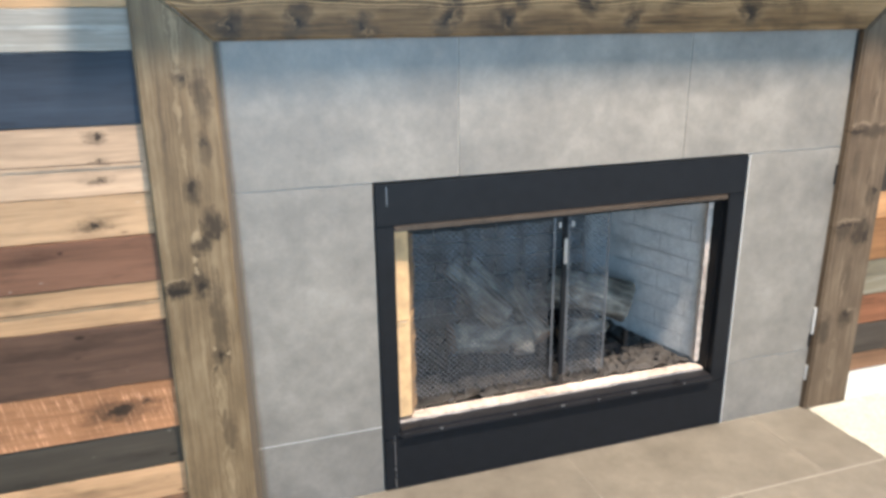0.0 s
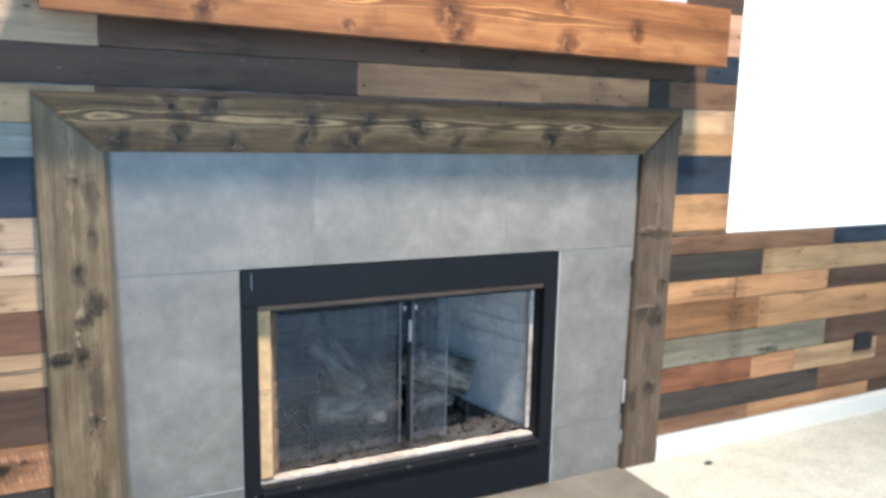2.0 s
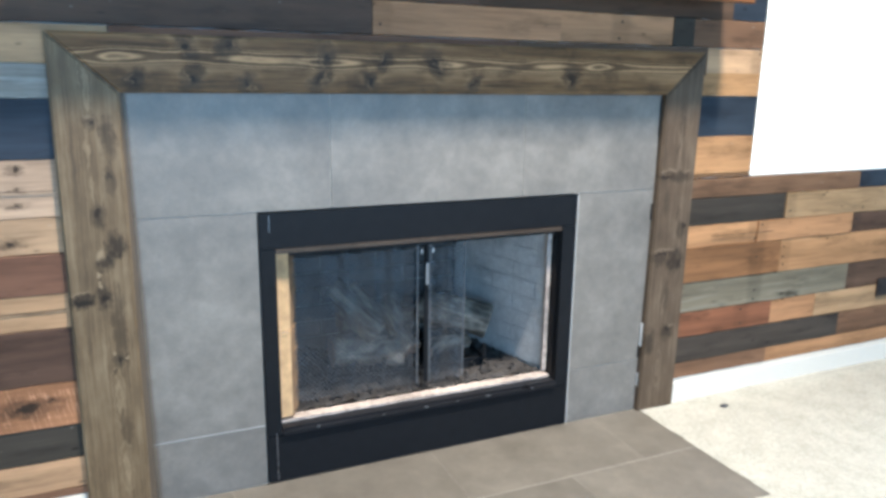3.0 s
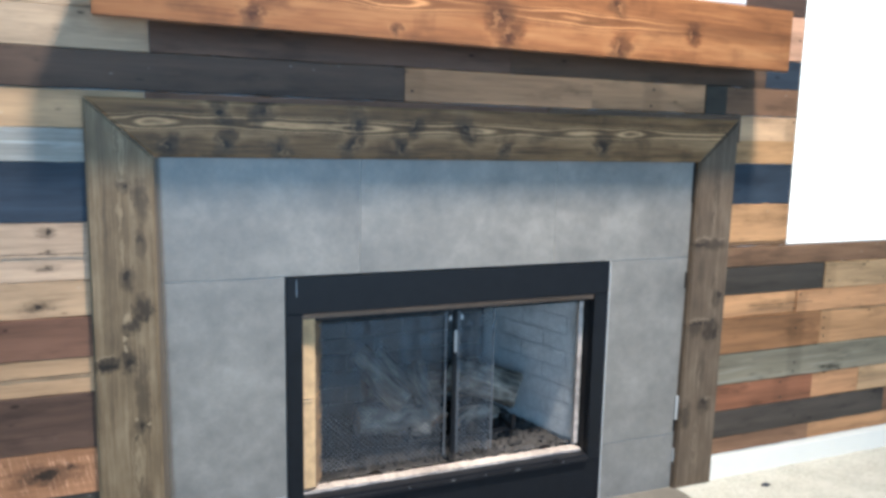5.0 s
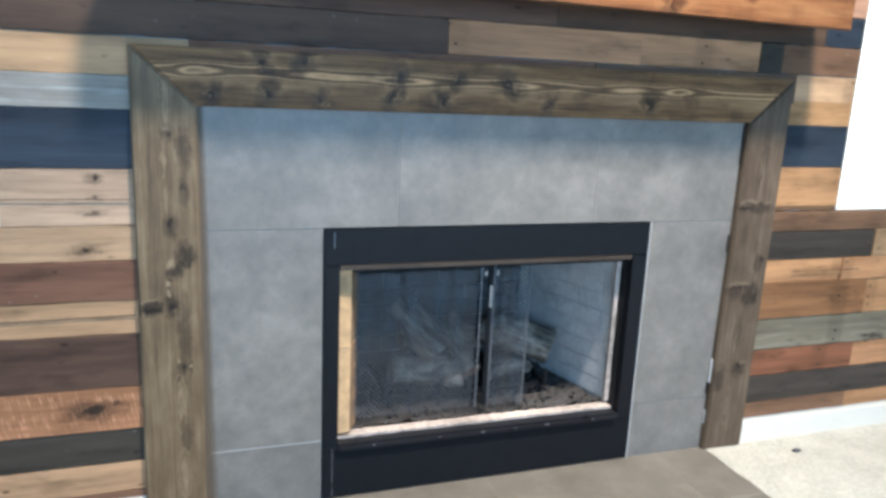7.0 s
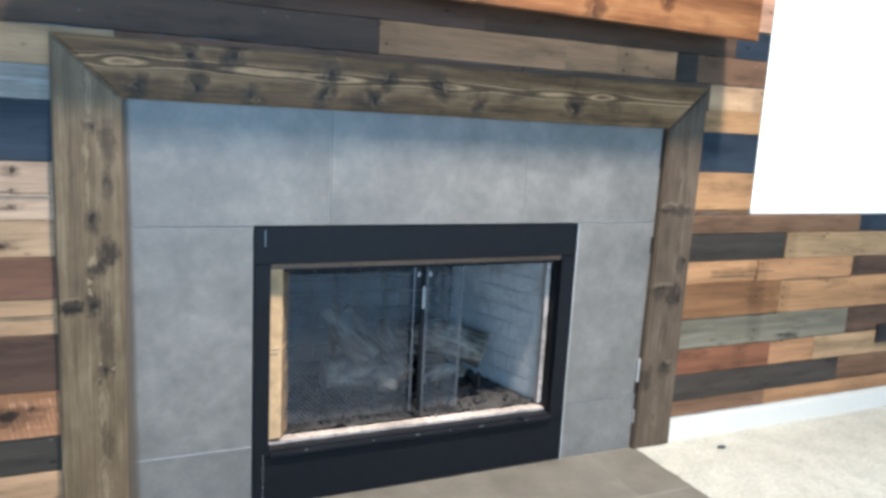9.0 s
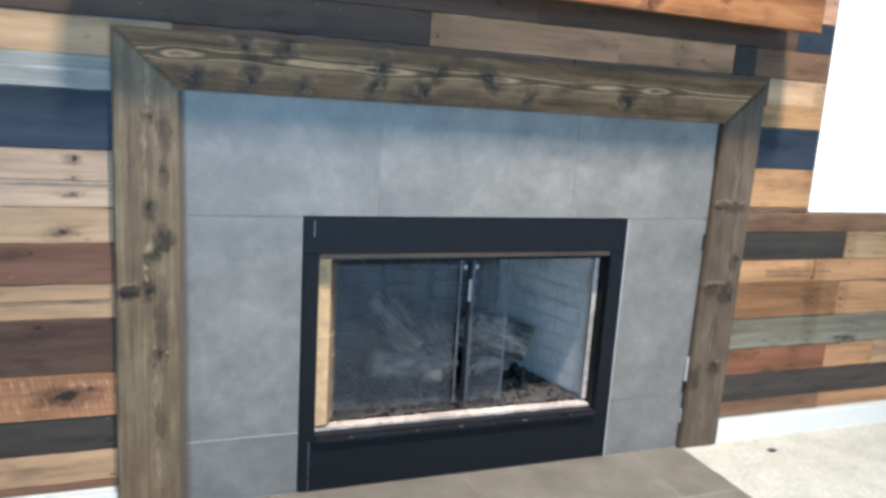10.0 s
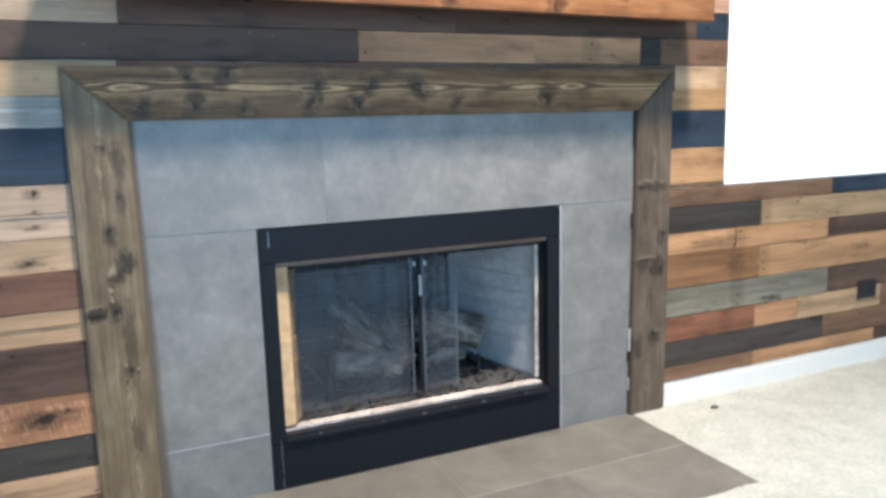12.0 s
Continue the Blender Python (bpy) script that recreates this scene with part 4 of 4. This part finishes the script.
for za, zb in ((OZ0 + 0.016, 0.4525), (0.4545, OZ1 - 0.014)):
    bm = bmesh.new()
    rings = []
    for i in range(27):
        z = za + (zb - za) * i / 26
        wave = noise.noise(Vector((z * 30.0, 0.3, 2.0))) + 0.6 * noise.noise(Vector((z * 85.0, 4.0, 1.0)))
        rings.append([bm.verts.new((x + k * wave, y + random.uniform(-0.4, 0.4) * k, z)) for (x, y), k in zip(plan, rag)])
    m = len(plan)
    for a, b in zip(rings, rings[1:]):
        for i in range(m):
            bm.faces.new((a[i], a[(i + 1) % m], b[(i + 1) % m], b[i]))
    bm.faces.new(rings[0][::-1])
    bm.faces.new(rings[-1])
    bmesh.ops.recalc_face_normals(bm, faces=bm.faces)
    # inward faces take the darker copy, a painted shade
    for f in bm.faces:
        if f.calc_center_median().y > 0.03 and f.normal.x > 0.3:
            f.material_index = 1
    edge = fpart("refractory_edge", bm, edge_tan, "tan refractory side edge, inner faces coloured darker as shade")
    edge.data.materials.append(edge_shade)
fpart("wire_tie", box(0.362, 0.384, 0.018, 0.0195, 0.4530, 0.4542), steel_mat, "short bent wire in the joint")

# ember bed: an uneven bed with loose lava rock on it
bm = bmesh.new()
nu, nv = 70, 34
grid = []
for j in range(nv + 1):
    y = 0.066 + (0.492 - 0.066) * j / nv
    k = (y - D0) / (D1 - D0)
    xa, xb = SL0 + 0.006 + (SL1 - SL0) * k, SR0 - 0.006 + (SR1 - SR0) * k
    grid.append([bm.verts.new((xa + (xb - xa) * i / nu, y, OZ0 + 0.008 + 0.012 * noise.noise(Vector((i * 0.33, j * 0.4, 1.0))) + random.uniform(-0.003, 0.004) + 0.03 * k)) for i in range(nu + 1)])
for p, q in zip(grid, grid[1:]):
    for i in range(nu):
        bm.faces.new((p[i], p[i + 1], q[i + 1], q[i]))
for i in range(700):
    s = random.uniform(0.004, 0.009)
    y = random.uniform(0.09, 0.47)
    k = (y - D0) / (D1 - D0)
    x = random.uniform(SL0 + 0.02 + (SL1 - SL0) * k, SR0 - 0.02 + (SR1 - SR0) * k)
    bmesh.ops.create_icosphere(bm, subdivisions=1, radius=s, matrix=Matrix.LocRotScale((x, y, OZ0 + 0.010 + 0.03 * k + random.uniform(0.0, 0.008)), Euler((random.random() * 3, random.random() * 3, 0)), (1, random.uniform(0.6, 1.2), random.uniform(0.5, 0.9))))
tagged(fpart("ember_bed", bm, ember_mat, "dark brown lava-rock ember bed"), kind="stuff")


def gas_log(a, b, r0, r1, seed):
    """A ceramic log from a to b with bark ridges, bent a little, with charred ends."""
    a, b = Vector(a), Vector(b)
    length = (b - a).length
    holder_turn = (b - a).to_track_quat("X", "Z").to_matrix().to_4x4()
    n, m = 28, 26
    bm = bmesh.new()
    rings = []
    for i in range(n + 1):
        t = i / n
        r = r0 + (r1 - r0) * t
        bend = 0.018 * math.sin(t * 3.0 + seed)
        ring = []
        for j in range(m):
            th = 2 * math.pi * j / m
            q = Vector((t * length * 9, math.cos(th) * 2.2 + seed, math.sin(th) * 2.2))
            ridge = 0.014 * noise.noise(Vector((q.x * 0.6, q.y * 3.2, q.z * 3.2))) + 0.007 * noise.noise(q * 0.6)
            rr = (r + ridge) * (0.90 if i in (0, n) else 1.0)
            ring.append(bm.verts.new((t * length, rr * math.cos(th) + bend, rr * math.sin(th) + bend * 0.5)))
        rings.append(ring)
    for p, q in zip(rings, rings[1:]):
        for j in range(m):
            bm.faces.new((p[j], p[(j + 1) % m], q[(j + 1) % m], q[j]))
    ends = [bm.faces.new(rings[0][::-1]), bm.faces.new(rings[-1])]
    bmesh.ops.recalc_face_normals(bm, faces=bm.faces)
    for e in ends:
        e.material_index = 1
    lg = link_mesh("gas_log", bm, bark_mat, True)
    lg.data.materials.append(log_end_mat)
    lg.matrix_world = Matrix.Translation(a) @ holder_turn
    return tagged(lg, "grey ceramic gas log with ridged bark and charred ends", "log", "logs in the firebox")


LOGS = [
    ((0.563, 0.205, 0.286), (0.788, 0.205, 0.280), 0.050, 0.046, 1.0),
    ((0.578, 0.285, 0.489), (0.723, 0.200, 0.349), 0.031, 0.036, 2.3),
    ((0.673, 0.340, 0.479), (0.768, 0.250, 0.349), 0.027, 0.030, 4.1),
    ((0.918, 0.330, 0.389), (1.118, 0.200, 0.319), 0.050, 0.062, 5.2),
    ((0.893, 0.190, 0.262), (1.053, 0.235, 0.264), 0.022, 0.024, 6.6),
    ((0.778, 0.320, 0.424), (0.831, 0.165, 0.286), 0.026, 0.040, 8.8),
    ((0.653, 0.430, 0.304), (1.053, 0.440, 0.309), 0.045, 0.042, 7.7),
]
for args in LOGS:
    gas_log(*args)

# grate under the logs
grate = root("grate", (0.80, 0.27, 0.19), label="black steel grate under the gas logs", category="grate")
for i in range(7):
    x = -0.27 + i * 0.09
    part("bar", box(x - 0.006, x + 0.006, -0.13, 0.17, 0.042, 0.054, 0.002), black_metal, grate)
    part("tine", box(x - 0.006, x + 0.006, -0.142, -0.131, 0.042, 0.095, 0.002), black_metal, grate)
for y in (-0.11, 0.14):
    part("cross_bar", box(-0.29, 0.29, y - 0.006, y + 0.006, 0.029, 0.041, 0.002), black_metal, grate)
for x in (-0.26, 0.26):
    for y in (-0.11, 0.14):
        part("leg", box(x - 0.006, x + 0.006, y - 0.006, y + 0.006, 0.0, 0.028), black_metal, grate)


# ---- mesh curtains ----
def curtain(x0, x1, z0, z1, label, fold, depth):
    """A hanging woven-wire screen in folds: two families of diagonal wires."""
    w, h, gap, half = x1 - x0, z1 - z0, 0.0150, 0.00068

    def surf(u, v):
        e = depth * (1 + v / h)
        return Vector((x0 + u, 0.078 + e * math.sin(u / fold * 2 * math.pi + 0.6 * math.sin(u * 40)), z0 + v))
    verts, faces = [], []
    for sign in (1, -1):
        c = -h if sign == 1 else 0.0
        stop = w if sign == 1 else w + h
        while c < stop:
            pts, s = [], 0.0
            v = 0.0
            while v <= h + 1e-6:
                u = c + v if sign == 1 else c - v
                if 0 <= u <= w:
                    pts.append((u, v))
                v += 0.012
            for (u, v) in pts:
                p = surf(u, v)
                verts.append((p.x - half * 1.2, p.y, p.z + half * sign))
                verts.append((p.x + half * 1.2, p.y, p.z - half * sign))
            n = len(verts)
            for k in range(len(pts) - 1):
                i = n - 2 * len(pts) + 2 * k
                faces.append((i, i + 1, i + 3, i + 2))
            c += gap
    me = bpy.data.meshes.new("mesh_screen")
    me.from_pydata(verts, [], faces)
    me.materials.append(wire_mat)
    cur = root("mesh_curtain", ((x0 + x1) / 2, 0.078, z0), label=label, category="fire screen", group="fire screen curtains")
    ob = new("mesh_screen", me)
    ob.parent = cur
    ob.location = (-(x0 + x1) / 2, -0.078, -z0)
    for xe in (x0, x1):
        bm = bmesh.new()
        add_box(bm, xe - 0.0035 - cur.location.x, xe + 0.0035 - cur.location.x, -0.006, -0.003, 0.0, h, 0.001)
        part("hem", bm, wire_mat, cur)
    return cur


curtain(0.405, 0.800, 0.207, 0.662, "dark woven-wire fire curtain drawn across the opening", 0.075, 0.003)
curtain(0.842, 0.960, 0.207, 0.662, "dark woven-wire fire curtain hanging in loose folds", 0.060, 0.006)
rod = root("curtain_rod", (0.81, 0.088, 0.668), label="black rod holding the fire curtains", category="rod")
bm = bmesh.new()
bmesh.ops.create_cone(bm, cap_ends=True, segments=12, radius1=0.004, radius2=0.004, depth=0.90, matrix=pose(0, 0, 0, 0, 90, 0))
part("rod", bm, black_metal, rod)
for x in np.linspace(-0.38, 0.42, 13):
    bm = bmesh.new()
    bmesh.ops.create_cone(bm, cap_ends=True, segments=10, radius1=0.0075, radius2=0.0075, depth=0.002, matrix=pose(float(x), 0, -0.003, 0, 90, 0))
    part("ring", bm, steel_mat, rod)
pull = root("screen_pull", (0.828, 0.066, 0.21), label="dark pull rod between the curtains with a bright bar as highlight", category="handle")
part("pull_rod", box(-0.007, 0.007, 0.0, 0.008, 0.0, 0.452, 0.002), black_metal, pull)
# bright bar that gives the dark rod its white highlight
part("grip", box(-0.0045, 0.0045, -0.006, -0.0005, 0.325, 0.395, 0.002), steel_mat, pull, "bright steel bar standing in for the rod's highlight")
for x in (-0.018, 0.020):
    part("clip", box(x - 0.004, x + 0.004, -0.004, 0.004, 0.425, 0.440, 0.0015), steel_mat, pull)

# ---- mantel ----
MX0, MX1, MF, MZ0, MZ1 = -0.120, 1.828, -0.165, 1.407, 1.588
mantel = root("mantel", ((MX0 + MX1) / 2, -0.01, MZ0), label="orange-stained knotty pine box mantel shelf on the plank wall", category="mantel")
mantel.rotation_euler.y = 0.0085
cx = (MX0 + MX1) / 2
hw = (MX1 - MX0) / 2


def mpart(name, x0, x1, y0, y1, z0, z1, b=0.003):
    ob = part(name, box(x0, x1, y0 - (y0 + y1) / 2, y1 - (y0 + y1) / 2, -(z1 - z0) / 2, (z1 - z0) / 2, b), mantel_mat, mantel)
    ob.location = (0, (y0 + y1) / 2 + 0.01, (z0 + z1) / 2 - MZ0)


mpart("front_board", -hw, hw, MF, MF + 0.02, MZ0, MZ1)
mpart("top_board", -hw + 0.001, hw - 0.001, MF + 0.0205, -0.0095, MZ1 - 0.020, MZ1 - 0.001)
mpart("bottom_board", -hw + 0.0205, hw - 0.0205, MF + 0.0205, -0.0095, MZ0 + 0.034, MZ0 + 0.053)
for s in (-1, 1):
    a, b = sorted((s * (hw - 0.001), s * (hw - 0.020)))
    mpart("end_board", a, b, MF + 0.0205, -0.0095, MZ0 + 0.027, MZ1 - 0.0205)

# fluted white pot and turned candlestick on the mantel
n = 240
profile = [(0.094, 0.0), (0.102, 0.006), (0.104, 0.02), (0.112, 0.17), (0.118, 0.178), (0.118, 0.19), (0.104, 0.19), (0.100, 0.16)]
bm = bmesh.new()
rings = []
for r, z in profile:
    ring = []
    for i in range(n):
        th = 2 * math.pi * i / n
        flute = 0.007 * abs(math.sin(th * 14)) if 0.006 < z < 0.175 else 0.0
        ring.append(bm.verts.new(((r - flute) * math.cos(th), (r - flute) * math.sin(th) * 0.6, z)))
    rings.append(ring)
for a, b in zip(rings, rings[1:]):
    for i in range(n):
        bm.faces.new((a[i], a[(i + 1) % n], b[(i + 1) % n], b[i]))
bm.faces.new(rings[0][::-1])
bm.faces.new(rings[-1])
pot = tagged(link_mesh("fluted_pot", bm, ceramic), "white fluted pot standing on the wooden mantel", "pot")
pot.location = (1.420, -0.082, MZ1 - 0.0058)
candle = tagged(link_mesh("candlestick", lathe([(0.066, 0.0), (0.070, 0.008), (0.070, 0.020), (0.064, 0.034), (0.052, 0.040), (0.057, 0.043), (0.056, 0.048), (0.030, 0.085), (0.022, 0.10), (0.030, 0.112), (0.020, 0.125), (0.018, 0.20), (0.034, 0.225), (0.034, 0.232)]), ceramic, True), "white turned candlestick standing on the wooden mantel", "candlestick")
candle.location = (1.615, -0.088, MZ1 - 0.0075)

# ---- small things ----
bm = bmesh.new()
for i in range(7):
    t = i / 6 * 4.2
    bmesh.ops.create_icosphere(bm, subdivisions=1, radius=0.006, matrix=Matrix.LocRotScale((0.016 * math.cos(t), 0.012 * math.sin(t), 0.004), Euler((0, 0, t)), (1.2, 1.6, 0.6)))
add_box(bm, -0.03, 0.012, -0.004, 0.004, 0.002, 0.008, 0.002)
clip = tagged(link_mesh("plastic_clip", bm, lint_mat, True), "small dark plastic clip dropped on the carpet", "clip")
clip.location = (1.938, -0.115, 0.006)
clip.scale = (0.75, 0.75, 0.75)

# unseen lamp body high in the room, added where the warm light sits
fixture = root("ceiling_lamp", (1.35, -1.66, CEIL), label="unseen white round ceiling lamp, added at the warm light", category="lamp")
part("canopy", lathe([(0.30, -0.06), (0.31, -0.05), (0.31, -0.002), (0.30, -0.001)]), metal_white, fixture)
